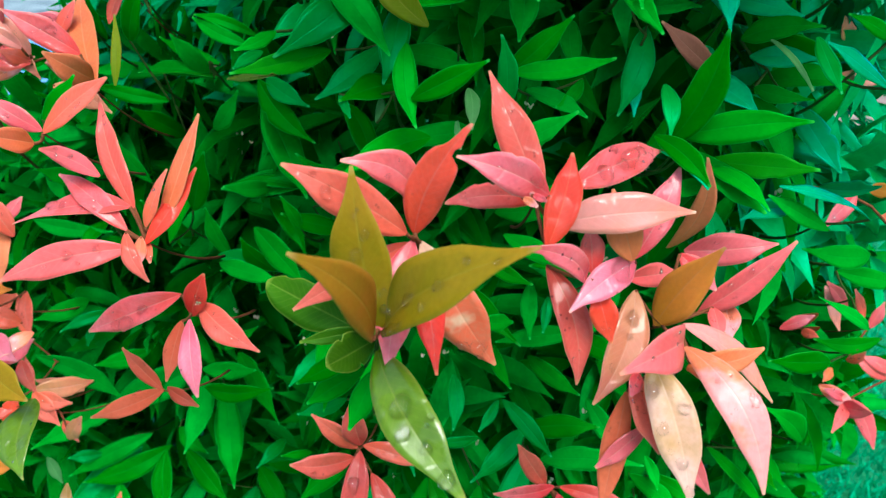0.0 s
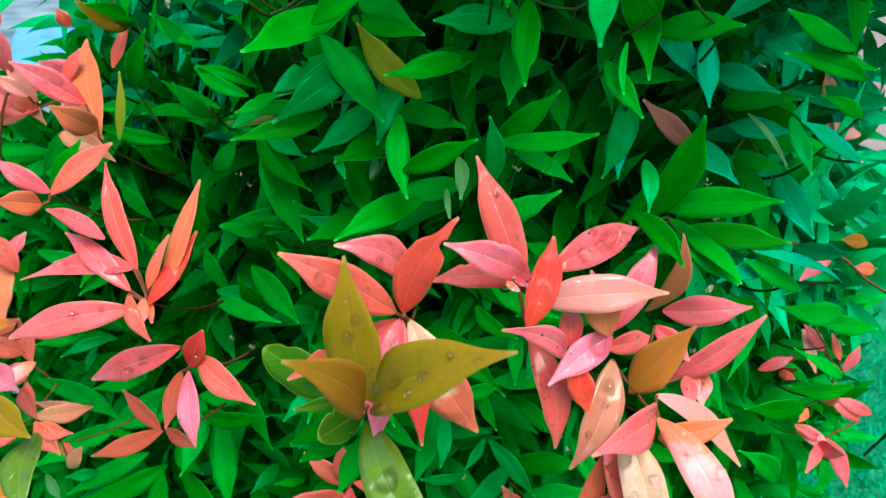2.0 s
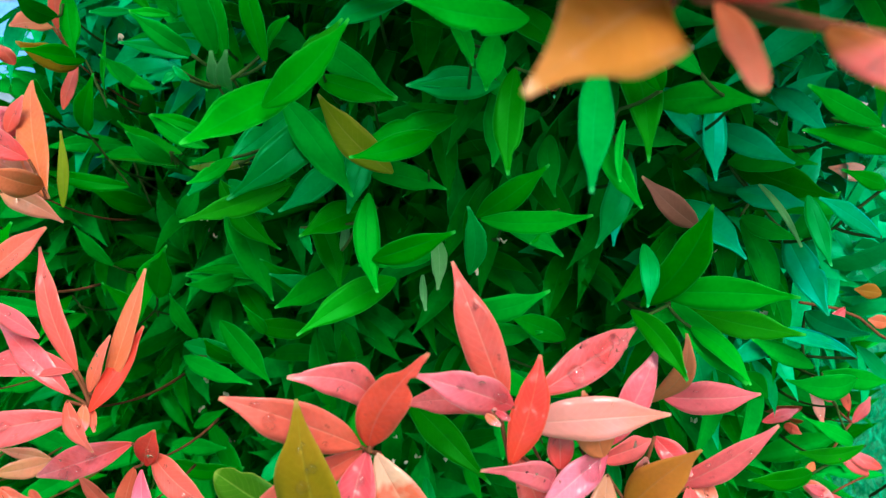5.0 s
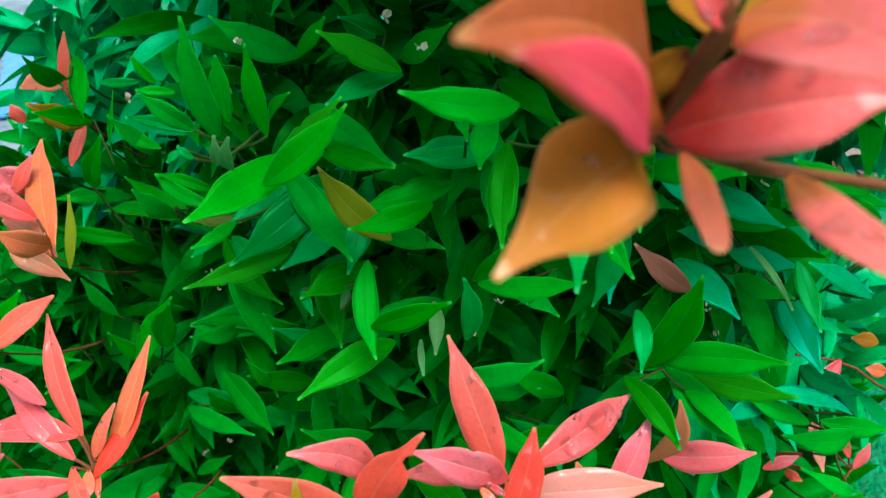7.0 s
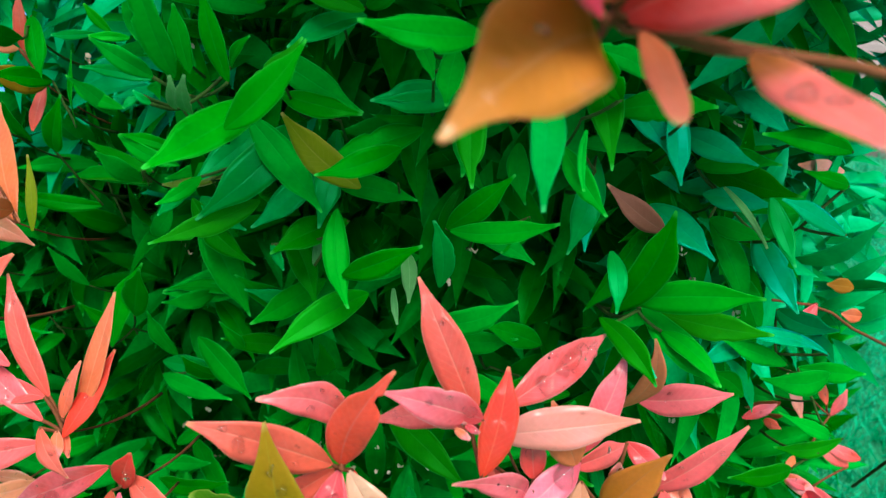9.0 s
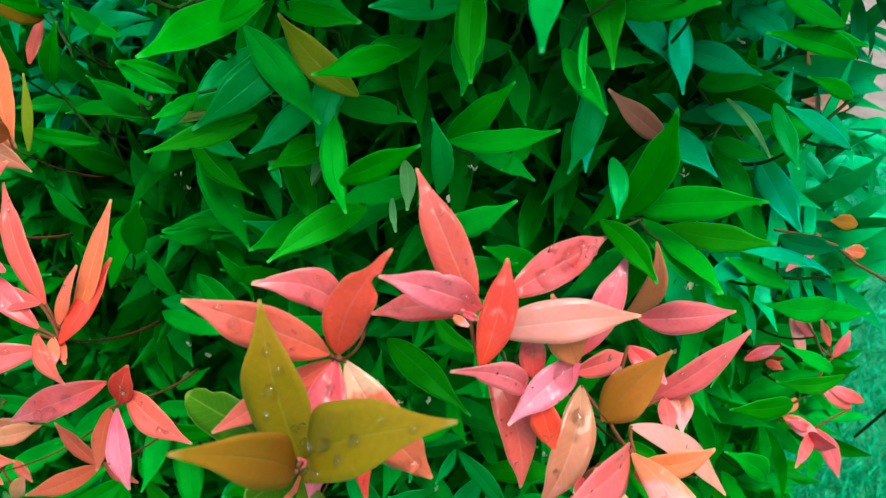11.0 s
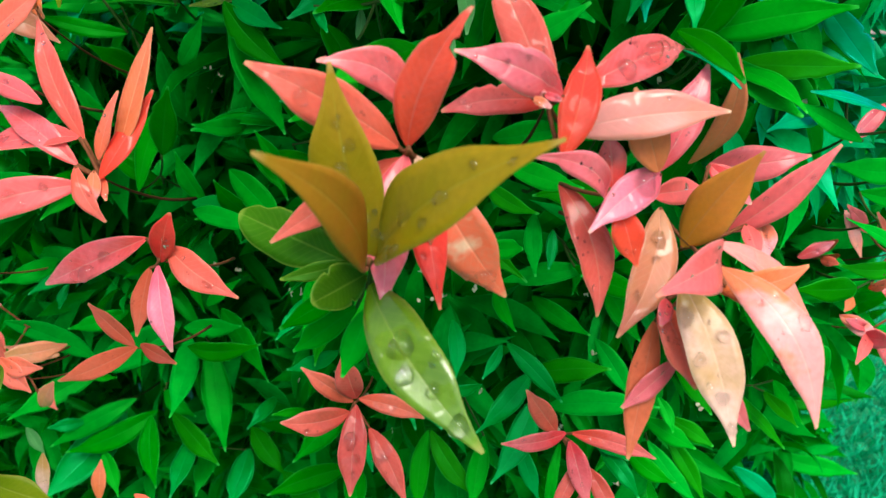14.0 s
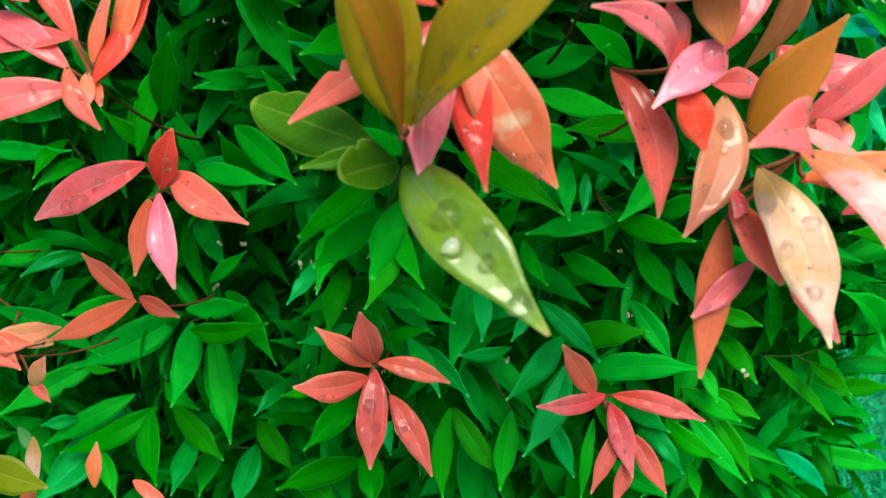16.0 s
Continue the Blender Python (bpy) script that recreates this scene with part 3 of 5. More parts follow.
shoot("shoot with pink and salmon young leaves, some holed", (0.0389, 0.2918, 0.7872), [
    ((0.29, 0.37, -0.14), (-1.88, 3.31, 4.67), 1.60, 0, 0.00, 0.04, "coral"),
    ((0.50, -0.31, 0.29), (-3.34, -0.76, 2.11), 1.48, 0, 0.04, 0.12, "pink", [(0.19, 0.25, 2.6), (0.59, 0.06, 1.2)], [(1, 0.5, 0.12, 0.03)]),
    ((0.37, 0.38, -0.18), (-3.81, 0.67, -0.46), 1.15, 0, 0.06, 0.04, "redpink", (), [(1, 0.5, 0.42, 0.05), (1, 0.62, 0.3, 0.03), (1, 0.4, 0.2, 0.03)]),
    ((0.39, -1.44, -1.63), (1.64, 1.22, 1.63), 1.34, 0, 0.03, 0.04, "scarlet"),
    ((1.42, 0.18, 0.47), (6.48, 4.84, 0.56), 1.54, 0, -0.02, 0.08, "pink", [(0.28, 0.21, 3.8), (0.54, -0.12, 4.6), (0.44, 0.13, 3.1), (0.67, -0.17, 2.7), (0.75, 0.47, 2.3), (0.42, -0.80, 1.9), (0.60, 0.45, 1.6), (0.80, -0.1, 1.7), (0.52, 0.5, 1.3), (0.66, -0.6, 1.4)]),
    ((0.95, 0.60, -1.38), (7.06, 0.64, -0.88), 1.72, 0, -0.03, 0.10, "salmon"),
    ((4.59, 0.70, -3.24), (3.42, 0.88, 0.10), 1.56, 0, 0.00, 0.04, "umber"),
    ((4.87, 1.66, -3.62), (7.13, 3.70, 0.13), 1.39, 0, 0.03, 0.04, "pink"),
])
shoot("shoot with pink and salmon young leaves, some holed", (0.0389, 0.2918, 0.7872), [
    ((8.12, 6.94, -5.51), (8.74, 4.77, 0.26), 1.10, 0, 0.12, 0.04, "umber"),
    ((-0.63, -0.92, 0.40), (-0.06, -1.26, 0.14), 0.23, 0, 0.00, 0.04, "salmonpink"),
    ((-0.22, -0.88, 0.49), (0.31, -1.16, 0.35), 0.19, 0, 0.00, 0.04, "pink"),
    ((-0.42, -0.79, 0.21), (-0.22, -0.82, 0.61), 0.17, 0, 0.00, 0.04, "salmonpink"),
])
shoot("shoot with small curled pink leaves", (0.0649, 0.2895, 0.7500), [
    ((-0.27, -0.04, -0.09), (-3.37, -1.86, 2.41), 1.05, 0, 0.12, 0.15, "pink", (), [(-1, 0.8, 0.3, 0.05)]),
    ((0.20, 0.75, -0.05), (0.02, 1.38, 2.12), 1.05, 0, 0.00, 0.04, "pink", [(0.53, -0.13, 2.2)]),
    ((2.36, 1.68, 0.05), (-1.02, -0.98, -1.07), 1.40, 0, 0.06, 0.10, "hotpink", [(0.29, -0.06, 5.2), (0.14, 0.37, 1.8)]),
    ((2.33, 2.59, -1.24), (5.35, 4.77, -2.00), 1.13, 0, 0.00, 0.04, "rosy"),
    ((0.30, 0.09, -0.52), (1.02, -0.72, -2.81), 1.17, 0, 0.00, 0.06, "red"),
    ((-1.61, 2.21, -0.38), (-0.27, -0.29, -5.34), 1.51, -10, -0.06, 0.14, "coral"),
])
shoot("shoot with rosy and orange-brown leaves", (0.1032, 0.3018, 0.7197), [
    ((-0.31, 0.24, -0.13), (1.98, -0.82, 4.41), 1.90, -18, -0.03, 0.04, "brown"),
    ((2.31, 1.85, -0.39), (6.35, 1.63, 3.61), 1.30, 0, 0.02, 0.04, "rosy"),
    ((3.29, 7.79, 0.21), (8.25, 7.16, 0.94), 1.80, 0, 0.02, 0.04, "rosy"),
    ((-1.23, 0.80, 1.43), (-3.52, -2.63, -2.61), 1.75, 0, -0.07, 0.05, "tanpink", [(0.24, 0.02, 3.4), (0.68, 0.31, 1.6), (0.39, -0.04, 1.8)]),
    ((0.14, -2.56, 0.73), (-3.74, -7.16, 2.16), 1.76, 0, 0.04, 0.12, "rosy"),
    ((3.74, 2.23, -0.00), (3.50, 0.34, -1.08), 1.01, 0, 0.00, 0.04, "salmonpink", [(0.32, -0.18, 1.9), (0.58, -0.21, 1.6)]),
    ((2.76, 1.22, 0.25), (2.62, -0.61, -0.37), 0.74, 0, 0.00, 0.04, "rosy"),
    ((0.40, 1.49, 0.82), (0.51, 1.12, 2.17), 0.60, 0, 0.00, 0.04, "salmonpink"),
])
shoot("shoot with rosy and orange-brown leaves", (0.1032, 0.3018, 0.7197), [
    ((0.89, 1.57, 2.96), (2.57, 0.72, 1.46), 1.03, 0, 0.00, 0.04, "pink"),
])
shoot("drooping shoot with long tan and pink leaves", (0.1094, 0.2847, 0.7192), [
    ((-1.73, -0.75, -0.19), (-0.58, -4.92, -4.81), 1.98, 0, -0.03, 0.08, "tan", [(0.22, 0.64, 3.3), (0.38, -0.54, 2.5), (0.48, 0.60, 2.5), (0.72, 0.19, 2.5), (0.90, 0.00, 2.0)]),
    ((-0.21, -0.45, 0.24), (2.26, -5.04, -4.01), 1.72, 0, -0.10, 0.16, "salmonpink", [(0.48, -0.72, 2.5)]),
    ((-0.01, 0.68, 0.71), (4.83, 0.64, -3.59), 1.31, -36, -0.07, 0.04, "salmon"),
    ((0.34, 0.01, -0.92), (3.52, -0.06, -0.08), 1.08, 0, 0.08, 0.04, "orange"),
    ((-2.08, -0.35, -1.22), (-2.69, -1.63, -1.59), 0.61, 0, 0.00, 0.04, "pink"),
    ((-2.13, 0.13, -1.61), (-1.70, -3.45, -3.25), 1.30, 0, 0.00, 0.04, "coral"),
    ((-2.52, -0.40, -2.21), (-3.80, -2.92, -7.17), 1.14, 13, 0.00, 0.04, "rust"),
    ((-1.71, -1.38, -3.43), (-4.07, -2.27, -5.04), 0.79, 0, 0.00, 0.04, "rosy"),
])
shoot("drooping shoot with long tan and pink leaves", (0.1094, 0.2847, 0.7192), [
    ((-0.65, -1.34, -3.52), (1.09, -2.73, -6.14), 0.91, 0, 0.00, 0.04, "pink"),
    ((0.49, 0.35, -1.06), (0.65, -2.46, -0.61), 1.20, 0, 0.00, 0.04, "orange"),
])
shoot("shoot tip with four large olive leaves", (-0.0263, 0.2562, 0.7446), [
    ((0.06, 0.42, -0.24), (-0.85, 1.15, 6.52), 2.28, 0, -0.02, 0.06, "olive", [(0.51, -0.18, 2.4), (0.25, 0.27, 1.4), (0.36, -0.52, 1.2), (0.62, 0.30, 1.6), (0.73, -0.10, 1.3), (0.15, 0.50, 1.5)]),
    ((0.18, 0.50, -0.35), (5.70, -4.39, 5.69), 2.60, -40, -0.01, 0.10, "olive", [(0.34, -0.04, 3.0), (0.23, 0.80, 2.8), (0.15, 0.80, 2.0), (0.14, -0.37, 1.3), (0.29, 0.80, 2.3), (0.55, 0.10, 2.4), (0.70, -0.35, 1.5), (0.46, 0.50, 1.8)]),
    ((-0.18, -0.19, -0.32), (-1.95, -5.90, 6.20), 1.80, 50, 0.04, 0.08, "olivebrown"),
    ((-0.14, 0.95, -1.52), (3.50, -4.90, -4.43), 2.00, 0, 0.02, 0.16, "lime", [(0.45, -0.04, 4.6), (0.58, 0.42, 3.0), (0.70, -0.05, 2.5), (0.87, 0.07, 3.4), (0.59, -0.80, 1.5)]),
])
shoot("low whorl of dark green leaves", (-0.0302, 0.2781, 0.7252), [
    ((-0.55, 0.22, 0.47), (-4.99, 2.20, 1.87), 1.95, 0, 0.00, 0.04, "darkgreen", (), [(1, 0.78, 0.2, 0.05)], (0.56, 0.0)),
    ((-0.00, 0.04, 0.09), (-1.61, -2.96, 0.75), 1.52, 0, 0.00, 0.04, "darkgreen", (), [(1, 0.7, 0.3, 0.03), (-1, 0.5, 0.25, 0.03)], (0.58, 0.0)),
    ((-0.55, 0.22, 0.47), (-3.19, -0.34, 0.21), 0.59, 0, 0.00, 0.04, "darkgreen"),
    ((-0.25, -0.06, -0.13), (-3.81, 0.88, -2.84), 0.94, 0, 0.00, 0.04, "green"),
    ((0.11, -0.52, -1.01), (-1.04, -2.06, -3.17), 1.07, 0, 0.00, 0.04, "green"),
    ((4.56, 0.31, 0.81), (6.27, 2.01, -0.17), 0.77, 0, 0.00, 0.04, "green"),
    ((-0.60, 1.19, -2.09), (-3.50, 1.27, -4.26), 1.12, 0, 0.00, 0.04, "green"),
])
shoot("shoot with four spread coral leaves", (-0.1391, 0.3565, 0.6942), [
    ((-0.55, 0.45, 0.98), (-6.10, 0.41, -1.38), 1.60, 0, 0.00, 0.08, "pink", [(0.56, -0.50, 4.0), (0.67, -0.39, 2.7), (0.37, -0.01, 2.7)]),
    ((-0.02, 0.10, -0.16), (1.24, -0.58, 2.78), 1.26, 0, 0.00, 0.06, "red"),
    ((0.48, 0.18, 0.61), (4.12, -2.01, -1.17), 1.47, 0, 0.04, 0.06, "coral", [(0.63, 0.30, 2.0)]),
    ((-0.00, -0.29, -0.17), (0.48, -2.23, -3.98), 1.14, 0, 0.00, 0.10, "hotpink"),
    ((-0.71, 0.36, -0.65), (-1.67, -0.92, -3.86), 0.99, 0, 0.00, 0.04, "rust"),
])
shoot("small shoot with rust-coloured leaves", (-0.1761, 0.3855, 0.6219), [
    ((-0.07, 0.06, 0.13), (-2.70, 1.42, 2.27), 0.92, 0, 0.00, 0.04, "rust"),
    ((0.07, 0.03, 0.06), (-4.77, -0.34, -1.84), 1.18, 0, -0.03, 0.04, "rust"),
    ((0.28, 0.09, 0.19), (2.40, -0.75, -0.66), 0.78, 0, 0.00, 0.04, "rust"),
])
shoot("shoot with slender red and orange leaves", (-0.1492, 0.3396, 0.7457), [
    ((-0.70, 0.94, 1.44), (-3.05, 4.56, 6.13), 1.15, 0, -0.03, 0.06, "coral"),
    ((0.79, 0.36, 0.77), (2.45, 3.31, 5.67), 1.02, -12, 0.03, 0.04, "orange"),
    ((0.12, -0.32, 0.02), (2.34, 2.11, 3.19), 0.93, -5, 0.03, 0.04, "red"),
    ((0.00, 0.31, 0.67), (1.37, 0.72, 3.58), 0.66, -21, 0.00, 0.04, "coral"),
    ((-1.02, 0.38, 0.47), (-5.55, 3.60, 2.31), 1.15, 13, 0.03, 0.12, "pink"),
    ((-0.79, 0.74, 1.59), (-7.71, 2.01, 0.13), 1.44, 42, 0.05, 0.04, "pink", [(0.66, 0.42, 3.1), (0.56, 0.26, 2.4)]),
    ((-0.57, -0.51, -0.14), (-6.96, -1.37, -1.52), 1.60, 0, 0.05, 0.06, "rosy", [(0.45, 0.05, 2.5), (0.23, 0.18, 1.9)]),
    ((-0.76, -0.36, 0.65), (0.35, -1.30, -1.61), 0.72, 0, 0.08, 0.04, "coral"),
])
shoot("shoot with slender red and orange leaves", (-0.1492, 0.3396, 0.7457), [
    ((-2.33, 1.39, 2.98), (-6.08, 3.19, 3.83), 0.90, 0, 0.05, 0.04, "rosy"),
    ((-0.06, -0.27, 0.37), (-0.18, -0.89, -0.95), 0.57, 0, 0.00, 0.04, "salmonpink"),
    ((0.11, -0.02, -0.05), (0.38, -0.81, -0.80), 0.36, 0, 0.00, 0.04, "coral"),
])
shoot("thin shoot with coral leaves", (-0.2076, 0.3749, 0.7915), [
    ((0.00, -0.00, 0.00), (3.47, 0.83, 2.72), 1.23, 0, -0.02, 0.04, "coral"),
    ((-0.06, 0.05, 0.11), (-2.86, 0.40, 1.80), 1.02, 0, 0.00, 0.04, "rosy"),
    ((-0.09, 0.46, 0.59), (1.61, 1.29, 2.76), 0.91, 0, 0.03, 0.04, "green"),
    ((-0.47, -0.22, -0.48), (-1.47, -2.62, 0.65), 1.23, 0, 0.00, 0.04, "orange"),
])
shoot("shoot with orange and pink leaves", (-0.2267, 0.4842, 0.7882), [
    ((-0.00, 0.03, 0.06), (-3.23, 7.61, 5.31), 1.95, 6, -0.02, 0.04, "orange"),
    ((-1.06, 1.02, 2.19), (-5.12, 0.19, 5.13), 1.73, 0, 0.02, 0.04, "pink", [(0.42, 0.41, 2.8), (0.52, -0.04, 1.6)]),
    ((-0.17, 0.30, 0.65), (-1.58, -2.68, 3.00), 1.76, 0, 0.00, 0.10, "orange"),
    ((-2.01, 8.41, 3.05), (-1.50, 10.99, 5.81), 0.88, 0, 0.00, 0.04, "coral"),
    ((-2.86, 0.21, 0.33), (1.06, -0.69, -1.28), 1.47, 0, -0.06, 0.04, "tanpink"),
    ((0.20, 0.02, 0.05), (-4.42, 2.83, 1.34), 1.60, 0, 0.07, 0.04, "tanpink"),
    ((-6.73, 3.40, 2.56), (-4.73, 2.34, 0.29), 0.92, 0, 0.00, 0.04, "tanpink"),
    ((-8.10, 3.81, 1.07), (-6.06, 4.67, 2.92), 0.79, 0, 0.00, 0.04, "rust"),
])
shoot("shoot with orange and pink leaves", (-0.2267, 0.4842, 0.7882), [
    ((-8.57, 3.31, 0.00), (-5.67, 4.01, 1.50), 1.01, 0, 0.00, 0.04, "salmonpink"),
    ((-3.50, 3.61, 3.01), (-2.42, 4.62, 5.17), 0.99, 0, 0.00, 0.04, "coral"),
    ((-2.25, 1.68, 0.05), (-3.39, 2.81, 2.47), 0.84, 0, 0.00, 0.04, "salmonpink"),
])
shoot("thin twig with red, olive and greyish pink leaves", (-0.238, 0.5872, 0.8457), [
    ((-1.04, 0.14, 2.38), (-0.38, 0.18, 6.31), 0.85, 0, 0, 0.04, "brick"),
    ((0.00, 0.00, 0.00), (-1.93, -3.85, 2.37), 1.60, 0, -0.06, 0.1, "olive"),
    ((-1.09, -0.40, 2.64), (-2.13, -3.71, 3.35), 1.42, 0, 0.05, 0.04, "tanpink"),
    ((4.10, -14.09, -4.55), (4.04, -12.30, -0.66), 0.51, 0, 0.04, 0.04, "yellow"),
])
shoot("star-shaped shoot of six red leaves", (-0.0586, 0.4073, 0.5575), [
    ((-0.06, 0.03, 0.06), (-3.07, 0.17, 2.83), 1.29, 0, 0.00, 0.04, "brick"),
    ((0.18, 0.11, 0.24), (-0.37, -0.20, 3.89), 1.62, 0, 0.00, 0.06, "brick"),
    ((-0.30, -0.26, -0.54), (-4.33, -2.04, 0.36), 1.65, 0, -0.06, 0.04, "brick", [(0.66, -0.75, 2.4)]),
    ((0.16, -0.07, -0.13), (-0.40, -3.41, -4.70), 1.73, 0, 0.00, 0.06, "brick", [(0.39, 0.22, 4.6), (0.58, -0.22, 2.9), (0.76, -0.25, 2.0)]),
    ((0.93, -0.76, -1.50), (3.12, -3.73, -5.21), 1.42, 0, -0.04, 0.04, "brick", [(0.40, 0.80, 3.0), (0.40, 0.11, 2.3), (0.58, 0.80, 2.0)]),
    ((0.35, 0.10, 0.23), (4.49, -0.60, -1.04), 1.19, 0, -0.05, 0.04, "brick"),
])
shoot("low shoot of narrow coral leaves", (0.0719, 0.3887, 0.5404), [
    ((-0.26, 0.07, 0.13), (-2.29, -0.28, 3.88), 1.32, 0, 0.00, 0.04, "brick"),
    ((0.34, 0.02, 0.05), (-3.84, -0.98, 0.31), 1.09, 0, -0.05, 0.04, "redpink"),
    ((0.74, -0.00, 0.03), (5.86, -1.21, -1.30), 1.16, 0, -0.05, 0.04, "redpink", [(0.65, 0.06, 2.3)]),
    ((0.58, -0.20, -0.38), (1.47, -2.58, -3.84), 1.34, 0, 0.00, 0.06, "redpink"),
    ((1.75, -1.02, -2.00), (3.50, -2.62, -5.20), 1.11, 0, 0.00, 0.04, "brick"),
    ((1.04, -0.81, -1.61), (-0.90, -2.66, -4.79), 0.92, 0, 0.00, 0.04, "brick"),
    ((1.63, -1.45, -2.89), (0.46, -2.73, -5.55), 0.86, 0, 0.00, 0.04, "brick"),
])
shoot("small shoot with narrow rosy leaves", (0.3390, 0.5112, 0.5914), [
    ((-1.58, 0.71, 1.51), (-3.56, 1.00, 3.75), 0.99, 0, 0.00, 0.04, "rosy"),
    ((-0.23, 0.38, 0.82), (-1.24, 0.87, 3.11), 0.66, 0, 0.00, 0.04, "coral"),
    ((0.05, 0.00, 0.00), (1.16, 0.55, 2.12), 0.83, 0, 0.00, 0.04, "rosy"),
    ((-3.93, 0.50, 1.06), (-5.31, 2.96, -1.45), 0.85, 0, 0.00, 0.04, "rust"),
    ((-3.84, 0.04, 0.08), (-4.07, 2.84, -1.71), 0.68, 0, 0.00, 0.04, "rust"),
    ((-3.23, 1.66, 2.99), (-2.42, -0.40, 0.02), 0.86, 0, 0.00, 0.04, "salmon"),
    ((-6.94, 0.09, -0.05), (-4.31, 0.22, 1.11), 0.93, 0, 0.00, 0.04, "pink"),
    ((-5.25, -0.04, -0.25), (-4.62, -1.49, 0.15), 0.70, 0, 0.00, 0.04, "coral"),
])
shoot("small shoot with narrow rosy leaves", (0.3390, 0.5112, 0.5914), [
    ((-1.69, -1.20, -2.29), (-1.26, -2.45, -0.60), 0.93, 0, 0.00, 0.04, "coral"),
    ((-2.90, -1.44, -2.78), (-4.01, -2.51, -3.34), 0.70, 0, 0.00, 0.04, "orange"),
    ((-3.98, -2.05, -3.95), (-1.16, -3.39, -5.52), 1.17, 0, 0.00, 0.04, "salmonpink"),
    ((-2.43, -2.86, -5.42), (-1.49, -5.52, -4.10), 1.32, 0, 0.00, 0.04, "rosy"),
])
shoot("small hanging shoot of rosy leaves", (0.3234, 0.4846, 0.5434), [
    ((-0.22, -0.06, -0.12), (-2.43, -0.19, 1.06), 0.74, 0, 0.00, 0.04, "pink"),
    ((-0.13, -0.13, -0.28), (-3.00, -3.48, -0.61), 0.88, 24, 0.00, 0.04, "rosy"),
    ((0.04, -0.02, -0.04), (2.18, -1.26, -4.09), 1.41, 0, -0.05, 0.04, "rosy"),
    ((2.83, 0.63, 1.34), (0.09, 1.05, 3.19), 1.07, 0, 0.00, 0.04, "rosy"),
    ((3.81, 0.85, 1.83), (0.63, 1.08, 3.27), 0.99, 0, 0.00, 0.04, "pink"),
])
shoot("cluster of coral and rust leaves", (-0.3669, 0.5942, 0.5051), [
    ((-2.57, 0.91, 1.94), (-3.53, 2.37, 6.02), 1.18, 0, 0.00, 0.04, "coral"),
    ((-2.25, -1.13, -2.43), (-2.78, -0.11, 0.71), 1.08, 0, 0.00, 0.04, "coral"),
    ((-5.36, 0.00, 0.00), (-1.60, 0.05, 2.48), 1.97, 0, 0.00, 0.04, "pink"),
    ((2.68, -1.13, -2.43), (-1.93, -1.06, -1.32), 1.28, 0, 0.00, 0.04, "tanpink"),
    ((0.64, -2.38, -5.10), (2.34, -3.54, -6.64), 1.08, 0, 0.00, 0.04, "coral"),
    ((-5.04, -2.49, -5.35), (-3.35, -1.94, -2.50), 1.48, 0, 0.00, 0.04, "red"),
    ((-6.44, 1.81, 3.89), (-3.18, 1.84, 6.31), 1.77, 0, 0.00, 0.04, "rust"),
])
shoot("low twig with a few coral and red leaves", (-0.2945, 0.4655, 0.5435), [
    ((-2.22, 0.56, 1.05), (1.10, -0.01, 0.93), 1.39, 0, 0.00, 0.04, "coral"),
    ((-2.19, 0.76, 1.46), (0.17, -0.76, -0.62), 1.53, 0, 0.00, 0.04, "coral"),
    ((0.54, -2.37, -4.81), (0.72, -4.22, -7.67), 0.91, 0, 0.00, 0.04, "tan"),
    ((0.65, -0.90, -1.80), (2.19, -1.08, 0.51), 1.18, 0, 0.00, 0.04, "tanpink"),
    ((4.38, -4.00, -7.97), (4.88, -3.03, -5.06), 0.91, 0, 0.00, 0.04, "orange"),
    ((6.95, -3.91, -7.67), (9.47, -5.05, -8.97), 0.84, 0, 0.00, 0.04, "coral"),
    ((-0.16, -4.35, -8.88), (0.54, -3.84, -6.92), 0.91, 0, 0.00, 0.04, "orange"),
])
shoot("shoot with lime and olive leaves", (-0.3700, 0.5271, 0.5031), [
    ((5.34, -10.13, 11.39), (9.81, -12.87, 10.14), 2.33, 0, 0.00, 0.04, "olive"),
    ((6.46, -12.87, 1.31), (11.44, -13.84, -0.44), 2.21, 0, 0.00, 0.04, "yellow"),
    ((8.63, -10.37, 8.53), (10.45, -16.33, 6.62), 2.86, 0, 0.10, 0.04, "lime"),
])
